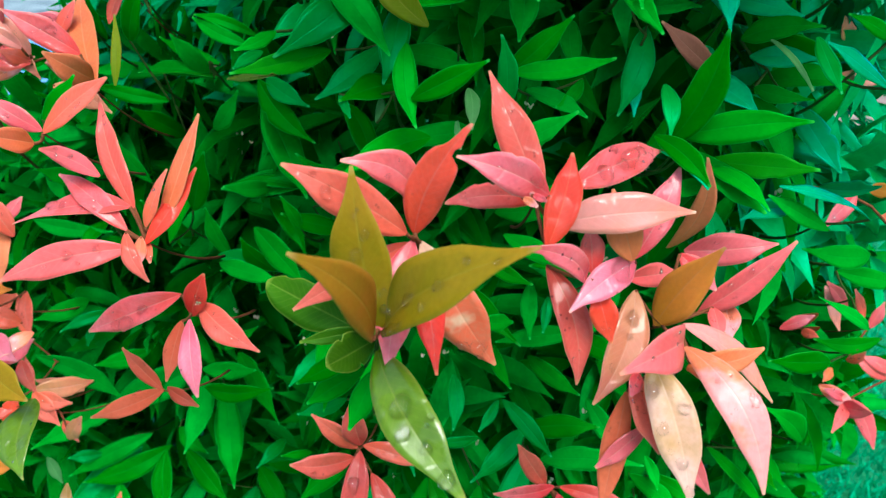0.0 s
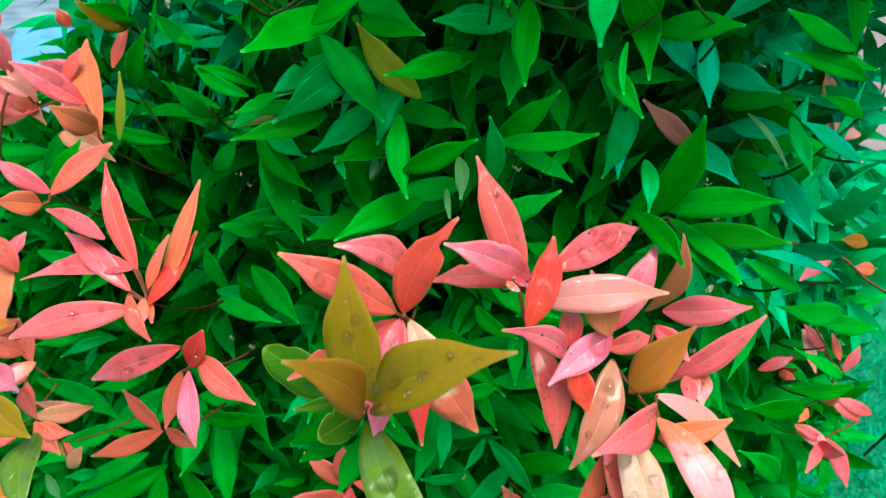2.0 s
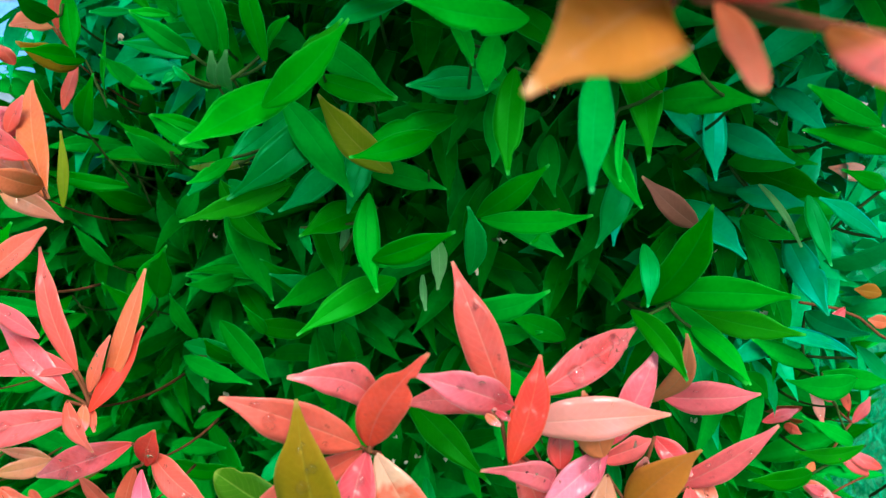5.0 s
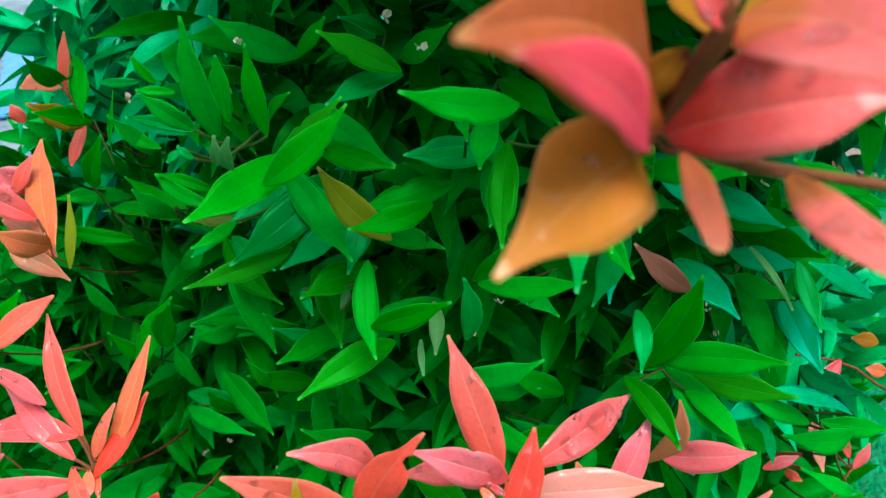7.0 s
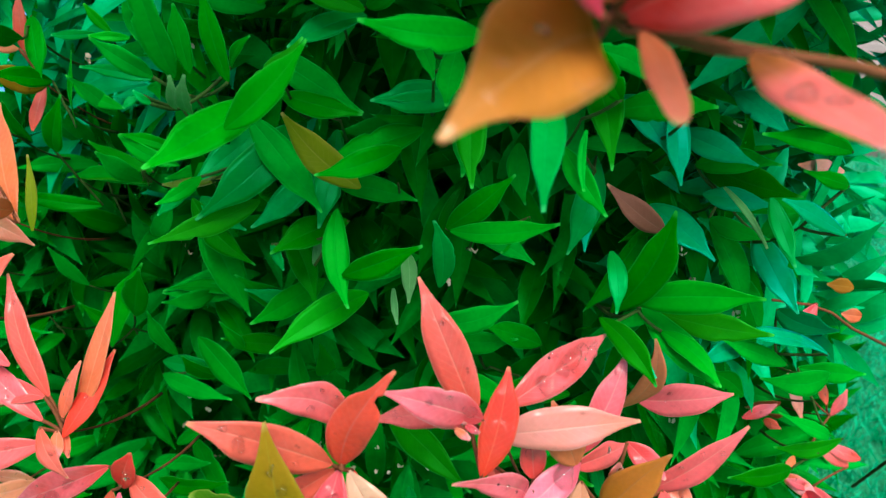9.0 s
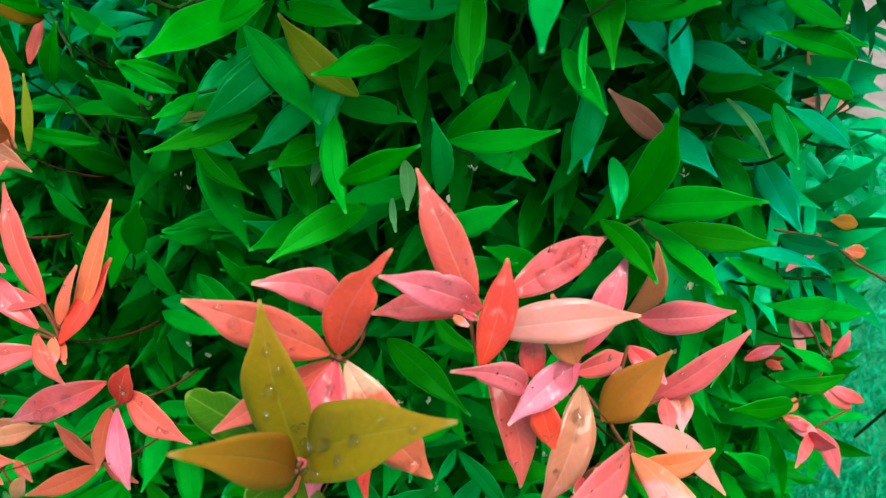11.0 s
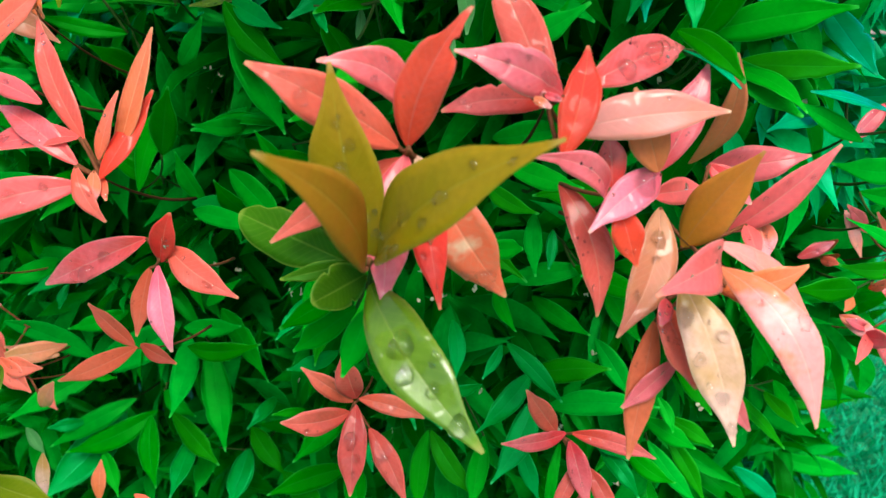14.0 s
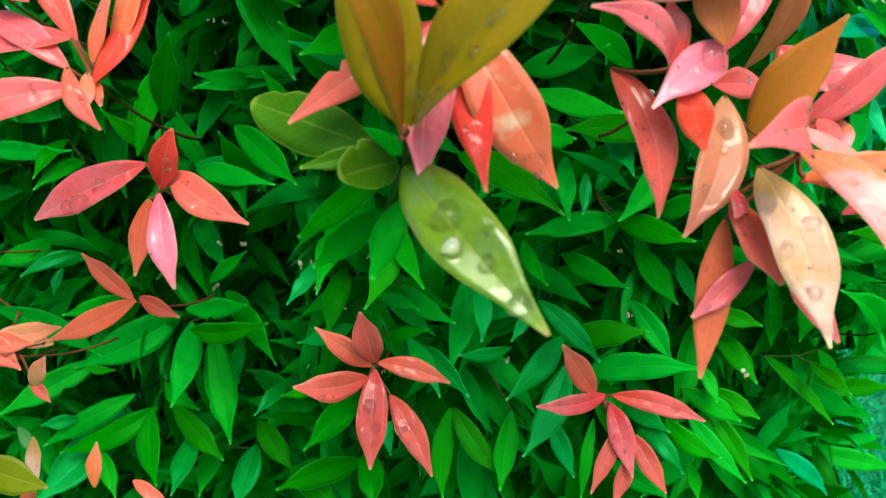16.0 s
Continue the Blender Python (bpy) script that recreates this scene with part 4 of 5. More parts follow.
shoot("tall shoot with orange and red leaves", (0.0581, 0.2037, 0.9582), [
    ((0.10, 0.08, 0.36), (-3.92, -5.15, 2.69), 2.62, 0, 0.10, 0.06, "rustorange"),
    ((-0.64, -1.92, 0.28), (-3.33, -5.80, 2.66), 0.98, 0, 0.06, 0.04, "magenta"),
    ((-0.22, 0.02, -0.44), (-3.29, -4.28, -0.89), 2.10, 0, 0.03, 0.10, "orangetan", [(0.45, 0.30, 1.2)]),
    ((0.15, 0.03, -0.10), (3.69, -1.66, 1.22), 1.84, 0, -0.03, 0.08, "redpink"),
    ((0.51, -0.26, -0.30), (0.58, -2.61, -1.28), 0.54, 0, 0.0, 0.04, "umber", (), (), (0.66, 0.0)),
    ((2.56, -0.35, -0.75), (3.52, -3.91, -1.32), 0.95, 0, 0.05, 0.04, "pinkglare", [(0.5, 0.2, 2.2), (0.62, -0.3, 1.5)], (), (0.6, 0.2)),
    ((0.66, -1.59, 2.36), (1.96, -5.20, 2.08), 2.32, 0, -0.08, 0.04, "pinkglare", [(0.5, 0.3, 2.2)]),
    ((0.46, -1.43, 2.22), (-0.79, -2.56, 3.50), 0.75, 0, 0.0, 0.04, "rosy"),
    ((0.58, -0.98, 1.98), (0.18, 0.74, 2.67), 0.76, 0, 0.0, 0.04, "ochre"),
    ((0.30, -0.30, 1.60), (-0.55, 0.10, 0.55), 0.60, 0, 0.0, 0.04, "ochre"),
    ((0.88, -1.05, 2.18), (2.38, -0.15, 2.22), 1.20, 0, 0.0, 0.04, "ochre"),
], stem=((0.45, -1.79, 2.64), (0.31, -0.67, 1.44), (0.0, 0.0, 0.0), (0.91, -0.09, -0.36), (2.60, -0.24, -0.70), (4.72, 0.0, -1.08), (10.33, 1.58, -2.73), (22.0, 6.0, -6.0), (34.0, 20.0, -20.0), (36.0, 36.0, -50.0)))

shoot("ragged shoot with pale pink and rosy leaves", (-0.2828, 0.5177, 0.8002), [
    ((-0.83, -1.05, 2.67), (-1.23, -1.85, 6.49), 1.54, 0, 0.03, 0.06, "rosy"),
    ((-2.27, -0.33, 4.90), (-0.88, -0.43, 7.07), 1.10, 0, 0.03, 0.06, "red"),
    ((0.42, -0.90, 0.13), (-3.34, -1.50, 1.88), 2.48, 0, 0.03, 0.06, "pink", [(0.55, 0.2, 2.6), (0.4, -0.3, 1.8)]),
    ((0.49, -1.76, 1.27), (-1.23, -2.41, 2.84), 0.90, 0, 0.03, 0.06, "salmon"),
    ((0.34, -0.91, 0.29), (-1.15, -1.56, 1.05), 1.09, 0, 0.03, 0.06, "brick"),
    ((0.43, -0.77, 0.66), (-1.08, -1.04, 3.50), 1.19, 0, 0.03, 0.06, "salmon"),
    ((2.49, 1.54, 1.33), (0.32, 0.81, 3.13), 1.86, 0, 0.03, 0.06, "pink", [(0.55, 0.2, 2.6), (0.4, -0.3, 1.8)]),
    ((0.17, 6.58, 4.57), (-0.47, 6.44, 5.92), 1.00, 0, 0.03, 0.06, "brick"),
], stem=((0.13, -1.79, 2.09), (-0.64, -2.34, 1.50), (-1.49, -1.99, 0.05), (-2.29, -2.04, -2.78), (-3.81, 1.84, -6.65), (-5.38, 8.74, -11.68)))
shoot("shoot with dusty pink and tan leaves", (-0.3618, 0.5251, 0.6031), [
    ((3.96, -1.53, 6.93), (2.15, -1.16, 10.27), 1.71, 0, 0.03, 0.06, "coral"),
    ((1.54, -0.14, 7.72), (2.76, -2.96, 3.21), 3.39, 0, 0.03, 0.06, "umber"),
    ((1.49, -4.51, 4.36), (3.92, -3.41, 3.43), 1.20, 0, 0.03, 0.06, "brown"),
    ((1.81, 1.55, 0.65), (2.26, -0.12, -2.55), 1.20, 0, 0.03, 0.06, "coral"),
    ((1.68, 0.12, -1.59), (-1.17, -0.70, 0.18), 1.64, 0, 0.03, 0.06, "coral"),
    ((-0.15, -3.02, -0.29), (2.52, -3.08, -3.12), 2.45, 0, 0.03, 0.06, "hotpink", [(0.55, 0.2, 2.6), (0.4, -0.3, 1.8)]),
    ((3.41, -1.41, -1.49), (1.26, -3.61, -2.66), 1.17, 0, 0.03, 0.06, "salmonpink"),
    ((2.28, 0.18, 7.39), (3.44, 1.58, 8.97), 1.03, 0, 0.03, 0.06, "rosy"),
])
shoot("low shoot with dusty pink and tan leaves", (-0.3626, 0.5107, 0.5219), [
    ((0.89, 1.44, 3.07), (2.15, 0.37, 0.46), 1.35, 0, 0.03, 0.06, "brick"),
    ((1.81, 0.40, 0.79), (5.57, 3.25, -0.28), 1.59, 0, 0.03, 0.06, "tanpink"),
    ((-0.21, -3.66, 1.12), (1.68, -2.48, 0.89), 0.99, 0, 0.03, 0.06, "coral"),
    ((0.65, -5.67, 1.53), (2.38, -6.41, -0.82), 2.13, 0, 0.03, 0.06, "pink", [(0.55, 0.2, 2.6), (0.4, -0.3, 1.8)]),
    ((2.18, -8.37, 0.60), (4.16, -7.76, -0.36), 1.34, 0, 0.03, 0.06, "brown"),
])

shoot("thin bare twig with small salmon and yellowing leaves", (0.2753, 0.4730, 0.7205), [
    ((5.40, 8.52, 5.81), (2.26, 9.32, 6.16), 1.23, 0, 0.0, 0.04, "salmon"),
    ((2.94, 9.78, 8.49), (2.13, 9.64, 10.36), 1.21, 0, 0.0, 0.04, "tanpink"),
    ((5.85, 4.54, -1.62), (3.89, 4.69, -1.35), 1.04, 0, 0.0, 0.04, "ochre"),
    ((6.15, 3.27, -3.30), (4.57, 3.21, -2.98), 0.94, 0, 0.0, 0.04, "orange"),
    ((0.43, -0.20, 0.13), (-1.93, -1.37, -1.87), 1.00, 0, 0.0, 0.04, "pink"),
], stem=((-2.80, -0.50, 0.72), (-0.00, -0.02, -0.03), (2.10, 0.61, -1.12), (4.58, 1.67, -3.19), (10.16, 3.51, -6.80)))

# green twigs of the hedge's face
green_shoot((-0.1203, 0.5369, 0.7918), [
    ((1.49, 1.80, 0.57), (-4.01, 2.48, -0.81), 1.39, 0, "gb"),
    ((0.51, 1.30, -0.41), (-4.21, 2.30, -1.19), 0.93, 25, "lime"),
    ((-0.99, -2.78, 2.16), (-4.98, -1.35, 3.79), 1.03, 0, "gb"),
])
green_shoot((0.1258, 0.3673, 0.7875), [
    ((-1.72, -1.31, 0.08), (-0.21, -4.18, -0.87), 0.64, -27, "t"),
    ((1.30, -0.06, -1.23), (3.38, -3.04, -2.42), 1.07, 0, "gb"),
])
green_shoot((0.0937, 0.3805, 0.8803), [
    ((1.33, -1.26, 1.22), (-0.45, -2.19, 4.13), 1.03, 0, "g"),
])
green_shoot((0.1462, 0.3854, 0.8829), [
    ((-2.21, -1.24, 1.55), (-6.04, -2.48, 3.39), 1.04, 0, "g"),
])
green_shoot((0.0288, 0.3975, 0.8975), [
    ((1.04, -0.81, 1.29), (0.41, -4.50, -0.15), 1.20, 0, "g"),
])
green_shoot((-0.0435, 0.4208, 0.8901), [
    ((-1.72, -2.20, -1.13), (1.60, -2.79, 2.53), 1.37, 0, "gb"),
])
green_shoot((-0.1713, 0.5522, 0.7942), [
    ((0.71, 0.22, -0.21), (-4.32, 2.47, 1.38), 1.09, 6, "gb"),
    ((0.28, 0.62, -1.20), (-6.20, 2.04, -1.22), 1.26, 35, "gb"),
    ((-0.22, 0.25, -0.90), (-1.62, -2.80, 2.42), 1.40, 0, "gb"),
    ((0.03, 0.62, -1.40), (-5.96, 2.05, -1.19), 1.17, 7, "g"),
    ((-0.56, -0.93, 4.22), (-2.31, -2.48, 7.15), 1.11, 0, "g"),
    ((-0.50, 0.70, -5.33), (2.14, -1.25, -1.82), 1.42, 0, "g"),
    ((0.26, -1.48, 4.83), (-3.40, -0.42, 6.80), 1.00, 0, "gb"),
])
green_shoot((-0.1084, 0.5425, 0.7029), [
    ((0.84, 0.26, 0.18), (-6.78, 1.15, -0.88), 1.47, 24, "g"),
    ((0.24, -0.09, -0.38), (-6.48, 1.28, -0.62), 1.30, 36, "g"),
    ((-2.49, 0.11, -0.27), (-5.16, -3.28, 0.98), 1.34, 0, "g"),
    ((-3.13, 1.93, -1.93), (0.11, -1.67, -5.48), 1.79, 0, "g"),
])
green_shoot((-0.2192, 0.5605, 0.7853), [
    ((0.87, 0.66, -2.37), (-4.69, -0.60, -0.60), 1.23, 0, "g"),
    ((-0.87, -0.66, 2.37), (1.67, -3.15, 6.94), 1.72, 0, "g"),
])
green_shoot((0.2088, 0.3909, 0.8730), [
    ((0.46, -0.70, 0.07), (-3.96, -2.03, 2.18), 1.11, 0, "g"),
    ((-0.67, 1.55, -0.41), (2.61, 0.64, -1.19), 0.81, 0, "g"),
    ((1.96, 0.21, -1.60), (-3.39, -1.38, -0.01), 1.17, 0, "g"),
])
green_shoot((0.2165, 0.4025, 0.8127), [
    ((2.37, -0.33, -0.35), (-1.94, -1.38, 2.26), 1.05, 0, "t"),
    ((2.34, 0.51, 2.09), (-1.09, -1.13, 3.62), 0.83, 0, "g"),
])
green_shoot((0.2284, 0.4163, 0.7230), [
    ((0.04, -1.21, 0.08), (-4.44, -2.26, 2.71), 1.13, 0, "gb"),
    ((2.34, -1.21, 0.73), (-3.98, -2.44, 3.30), 1.32, 42, "t"),
    ((-2.13, -0.56, 1.18), (-6.04, -2.87, 1.43), 1.24, 0, "t"),
    ((0.86, 2.46, 1.50), (1.56, -2.68, 3.39), 1.62, 0, "t"),
    ((-1.11, 0.52, -3.50), (-4.23, -0.71, -0.59), 1.32, 0, "g"),
])
green_shoot((-0.2091, 0.5648, 0.6560), [
    ((-0.16, 0.69, -1.03), (-3.77, 0.08, 2.47), 1.36, 0, "g"),
    ((-1.25, -1.71, -0.58), (2.21, -0.91, 6.33), 2.03, 0, "gb"),
    ((3.13, -0.35, -2.49), (1.88, -1.21, 2.28), 1.50, 0, "g"),
    ((1.00, -1.55, 2.21), (3.72, -5.15, 8.18), 2.21, 0, "g"),
    ((-2.72, 2.93, 1.89), (-1.30, 0.77, -2.19), 1.26, 0, "g"),
])
green_shoot((-0.1509, 0.5324, 0.6366), [
    ((1.95, -1.08, 0.17), (0.44, -4.25, 4.42), 1.62, 0, "g"),
    ((-2.05, -2.01, 1.28), (3.52, -4.76, 0.92), 1.40, 0, "g"),
    ((0.10, 3.09, -1.45), (-2.33, -1.27, 0.21), 1.60, 0, "gb"),
])
green_shoot((-0.0999, 0.4782, 0.6938), [
    ((0.00, 0.00, 0.00), (-1.09, -0.56, 2.57), 0.84, 0, "g"),
])
green_shoot((-0.2355, 0.5665, 0.6954), [
    ((0.00, 0.00, 0.00), (-2.01, -0.54, 3.64), 1.10, 0, "g"),
])
green_shoot((0.0930, 0.4389, 0.7180), [
    ((0.00, 0.00, 0.00), (-3.78, -1.99, 2.90), 1.53, 0, "g"),
])
green_shoot((0.2449, 0.4914, 0.4879), [
    ((1.84, 0.55, 0.00), (4.73, -0.19, -4.11), 1.37, 0, "gb"),
    ((0.76, -0.44, -0.26), (1.16, -5.21, 0.25), 1.42, 0, "gb"),
    ((-2.59, -0.11, 0.26), (2.81, -1.63, -5.31), 1.50, -31, "gb"),
])
green_shoot((0.2791, 0.5425, 0.4271), [
    ((0.00, 0.00, 0.00), (5.86, -0.69, -3.87), 1.98, 0, "g"),
])
green_shoot((0.3666, 0.6782, 0.2350), [
    ((0.00, 0.00, 0.00), (12.57, -0.74, -3.65), 2.49, -13, "gb"),
])
green_shoot((0.2497, 0.5059, 0.3873), [
    ((0.00, 0.00, 0.00), (4.60, -0.94, -4.44), 1.57, 0, "t"),
])
green_shoot((0.3577, 0.6617, 0.3191), [
    ((0.00, 0.00, 0.00), (10.32, 0.81, -0.61), 2.28, 0, "g"),
])
green_shoot((-0.2830, 0.5910, 0.6434), [
    ((0.37, 0.08, -0.96), (-2.20, -3.37, -1.76), 1.31, 0, "gb"),
    ((-0.37, -0.08, 0.96), (-1.74, -3.78, -0.74), 1.28, 0, "g"),
])
green_shoot((0.2748, 0.4318, 0.6950), [
    ((0.00, 0.00, 0.00), (-5.43, -1.84, 1.26), 1.61, 0, "g"),
])
green_shoot((0.2956, 0.4715, 0.6404), [
    ((-0.14, 2.55, 0.97), (5.68, 3.25, -0.36), 1.61, 0, "g"),
    ((0.14, -2.55, -0.97), (-4.44, -3.55, 2.09), 1.06, 22, "gb"),
])
green_shoot((0.2960, 0.4516, 0.6097), [
    ((2.38, 1.19, 0.19), (-3.67, -0.69, 1.36), 1.22, 5, "gb"),
    ((-2.38, -1.19, -0.19), (-7.77, -3.17, 1.13), 1.76, 0, "g"),
])
green_shoot((0.2660, 0.4386, 0.5391), [
    ((0.00, 0.00, 0.00), (-4.33, -1.59, 4.27), 1.86, 0, "g"),
])
green_shoot((-0.3033, 0.5669, 0.7126), [
    ((-0.83, -0.96, 2.44), (3.30, -1.23, 7.06), 1.18, -9, "g"),
    ((0.83, 0.96, -2.44), (-0.69, -3.07, 0.41), 1.52, 0, "gb"),
])
green_shoot((-0.3501, 0.5868, 0.6536), [
    ((0.00, 0.00, 0.00), (7.30, -1.51, -0.40), 1.45, 0, "g"),
])
green_shoot((-0.2294, 0.6296, 0.7428), [
    ((-0.64, 0.24, 2.64), (-6.56, -1.37, 2.97), 1.56, 0, "g"),
    ((0.64, -0.24, -2.64), (-2.01, -4.48, 0.93), 1.82, 0, "g"),
])
green_shoot((-0.2131, 0.5529, 0.8417), [
    ((0.76, -0.75, -1.40), (1.55, -0.59, 3.64), 0.97, -47, "gb"),
    ((-0.76, 0.75, 1.40), (-2.55, -3.31, 3.00), 1.39, 0, "g"),
])
green_shoot((-0.2316, 0.5672, 0.8890), [
    ((0.10, -1.22, -0.50), (-0.20, -5.15, 1.81), 1.34, 0, "t"),
    ((-0.10, 1.22, 0.50), (0.95, -1.80, -3.06), 1.42, 0, "g"),
])
green_shoot((-0.2624, 0.5765, 0.8123), [
    ((0.17, 1.33, -0.93), (0.79, -2.07, 3.11), 1.57, 0, "gb"),
    ((-0.17, -1.33, 0.93), (0.44, -4.36, 3.35), 1.15, 0, "gb"),
])
green_shoot((-0.0739, 0.4632, 0.8358), [
    ((2.98, -6.79, 5.34), (-1.51, -11.78, 3.92), 1.94, 0, "gb"),
    ((3.48, -0.98, 2.24), (-1.68, -6.05, -1.07), 2.35, 0, "s"),
    ((0.62, 1.82, 1.22), (-3.12, -1.54, -1.03), 1.67, 0, "s"),
    ((1.10, -3.81, -1.09), (-3.71, -7.42, -1.65), 1.38, 0, "gb"),
    ((-2.25, -2.17, -0.32), (-4.26, -4.07, -1.05), 0.79, 0, "gb"),
    ((-3.49, -0.63, -1.72), (-4.88, -2.51, -2.39), 0.70, 0, "s"),
])
green_shoot((-0.0717, 0.5063, 0.8109), [
    ((3.19, 0.74, 0.28), (-1.10, -3.02, -2.62), 1.90, 0, "s"),
    ((0.56, -7.04, 5.70), (4.30, -9.76, 1.38), 1.89, 0, "g"),
    ((4.69, -3.58, 3.70), (3.68, -7.35, -0.68), 1.85, 0, "s"),
    ((4.19, -3.72, 0.51), (9.12, -4.85, -0.27), 1.53, 0, "g"),
    ((-5.53, 0.63, -2.13), (-1.54, -1.62, -5.99), 1.88, 0, "g"),
    ((-4.95, 0.45, -2.03), (-1.76, -1.72, -3.42), 1.43, 0, "s"),
])
green_shoot((-0.0288, 0.4307, 0.8000), [
    ((1.00, -3.90, 3.43), (1.56, -7.31, -0.10), 1.30, 0, "g"),
    ((0.91, 1.60, 0.19), (-3.04, -1.46, -0.19), 1.81, 0, "g"),
    ((-3.05, -0.85, 0.04), (-2.39, -1.72, -1.09), 0.47, 0, "s"),
    ((-1.07, 0.29, -1.95), (-0.85, 0.98, -0.32), 0.49, 0, "pale"),
    ((2.12, -3.09, 4.14), (-1.20, -3.54, 8.14), 1.49, 0, "yellow"),
    ((1.29, -6.37, 1.13), (5.07, -7.77, 3.31), 1.24, 0, "g"),
])
green_shoot((0.0092, 0.4474, 0.8240), [
    ((1.48, -1.29, 3.49), (-3.55, -3.36, 2.72), 1.64, 0, "g"),
    ((-6.30, 1.15, 6.92), (-1.56, -1.76, 4.59), 1.77, 0, "g"),
    ((3.55, -1.91, 5.44), (-1.04, -2.97, 5.57), 1.17, 0, "s"),
    ((0.45, -5.54, -1.29), (0.54, -8.06, -2.84), 0.74, 0, "pale"),
    ((-0.20, -6.90, -2.71), (-0.03, -8.50, -3.75), 0.26, 0, "pale"),
    ((1.04, 1.85, -5.67), (-4.05, -0.76, -5.65), 1.61, 0, "g"),
])
green_shoot((0.0500, 0.4324, 0.7976), [
    ((-2.03, -6.45, 0.55), (-2.28, -7.77, 4.68), 1.04, 0, "s"),
    ((-1.56, -2.25, 1.58), (1.77, -3.48, 4.99), 1.43, 0, "g"),
    ((-1.41, -3.54, 2.08), (3.76, -5.20, 3.13), 1.18, 0, "gb"),
    ((-0.18, -0.01, 0.34), (3.17, -2.02, -0.79), 1.19, 0, "g"),
    ((3.18, 0.28, 0.90), (1.40, -1.53, -0.32), 0.75, 0, "t"),
    ((3.03, 5.09, 3.52), (3.13, 1.91, 0.93), 1.36, 0, "t"),
    ((-2.47, -7.48, -0.77), (1.28, -9.42, 1.50), 1.28, 0, "gb"),
])
green_shoot((0.0738, 0.4083, 0.8883), [
    ((-2.61, -1.91, 0.74), (-3.02, -5.36, -2.92), 1.42, 0, "g"),
    ((-0.88, -10.84, 3.21), (-1.83, -16.02, 0.91), 1.09, 0, "s"),
    ((2.43, 0.64, 1.79), (3.31, -3.83, -2.86), 1.91, 0, "g"),
    ((3.89, -0.81, -1.10), (7.78, -3.47, -0.17), 1.55, 0, "g"),
    ((-2.70, 7.48, -2.90), (-2.90, 4.30, -6.33), 1.89, 0, "g"),
])
green_shoot((0.1171, 0.4408, 0.8310), [
    ((-3.00, -5.77, 3.53), (-1.50, -8.70, 1.37), 1.06, 0, "g"),
    ((-2.23, -6.74, 4.66), (-2.49, -8.31, 2.43), 0.30, 0, "gb"),
    ((-0.50, 1.74, 1.04), (2.44, -1.65, 1.75), 1.35, 0, "g"),
    ((0.43, 1.73, 0.23), (-1.46, -1.24, -4.48), 1.82, 0, "s"),
    ((2.35, -5.48, -1.04), (-0.69, -5.31, 1.48), 1.10, 0, "dried"),
    ((-0.28, 2.22, -2.50), (-0.30, -0.51, -4.71), 0.96, 0, "t"),
])
green_shoot((0.1684, 0.4623, 0.8395), [
    ((-3.71, -1.30, 3.12), (-2.00, -4.80, 0.88), 1.57, 0, "t"),
    ((-1.75, -4.03, 3.42), (-1.81, -6.25, -0.07), 1.34, 0, "t"),
    ((-0.59, -1.69, 1.15), (2.22, -5.53, 0.62), 1.48, 0, "t"),
    ((0.65, -3.13, -1.90), (3.49, -5.69, -1.58), 1.31, 0, "t"),
    ((-1.68, -1.50, -3.24), (0.86, -5.64, -4.72), 1.96, 0, "t"),
    ((2.65, -0.40, 2.90), (4.42, -4.09, 1.54), 1.48, 0, "t"),
])
green_shoot((0.1272, 0.3916, 0.7774), [
    ((-1.32, -2.05, 0.70), (0.50, -3.82, 6.96), 1.95, 0, "g"),
    ((-0.51, -1.76, 1.29), (4.91, -4.65, 2.83), 1.74, 0, "gb"),
    ((-1.57, -1.77, 3.97), (-1.64, -4.01, 1.87), 0.89, 0, "s"),
    ((-2.60, -4.72, 2.16), (-0.81, -7.99, 0.76), 1.13, 0, "g"),
    ((0.66, -0.69, 0.16), (3.30, -5.05, -1.71), 1.69, 0, "gb"),
    ((1.61, -0.44, -0.45), (6.38, -3.39, -0.01), 1.51, 0, "gb"),
])
green_shoot((0.1973, 0.4555, 0.8077), [
    ((-0.91, -7.25, 3.12), (-0.60, -10.13, 0.93), 0.96, 0, "s"),
    ((-1.06, 1.73, 1.55), (2.62, -3.76, 1.52), 2.13, 0, "g"),
    ((1.81, -0.75, -1.97), (2.95, -5.38, -4.75), 2.02, 0, "t"),
    ((-1.14, -1.28, -0.77), (1.24, -3.91, -0.89), 1.17, 0, "g"),
    ((-1.71, 0.58, 1.74), (1.63, -2.78, 2.96), 1.64, 0, "g"),
    ((-2.09, -4.57, 2.56), (-0.56, -7.24, 0.38), 0.27, 0, "pale"),
])
green_shoot((-0.0755, 0.5184, 0.7438), [
    ((-3.46, 7.24, -5.58), (-10.15, 3.99, -5.07), 1.66, 0, "g"),
    ((2.29, -1.85, -3.19), (-2.11, -2.77, -1.15), 1.18, 0, "s"),
    ((6.86, -11.98, 3.86), (2.25, -15.77, 2.91), 1.70, 0, "gb"),
    ((1.08, -3.13, 3.64), (3.18, -6.89, -0.00), 1.68, 0, "g"),
    ((-5.02, -0.29, 7.47), (-9.12, -0.17, 8.83), 0.81, 0, "gb"),
])
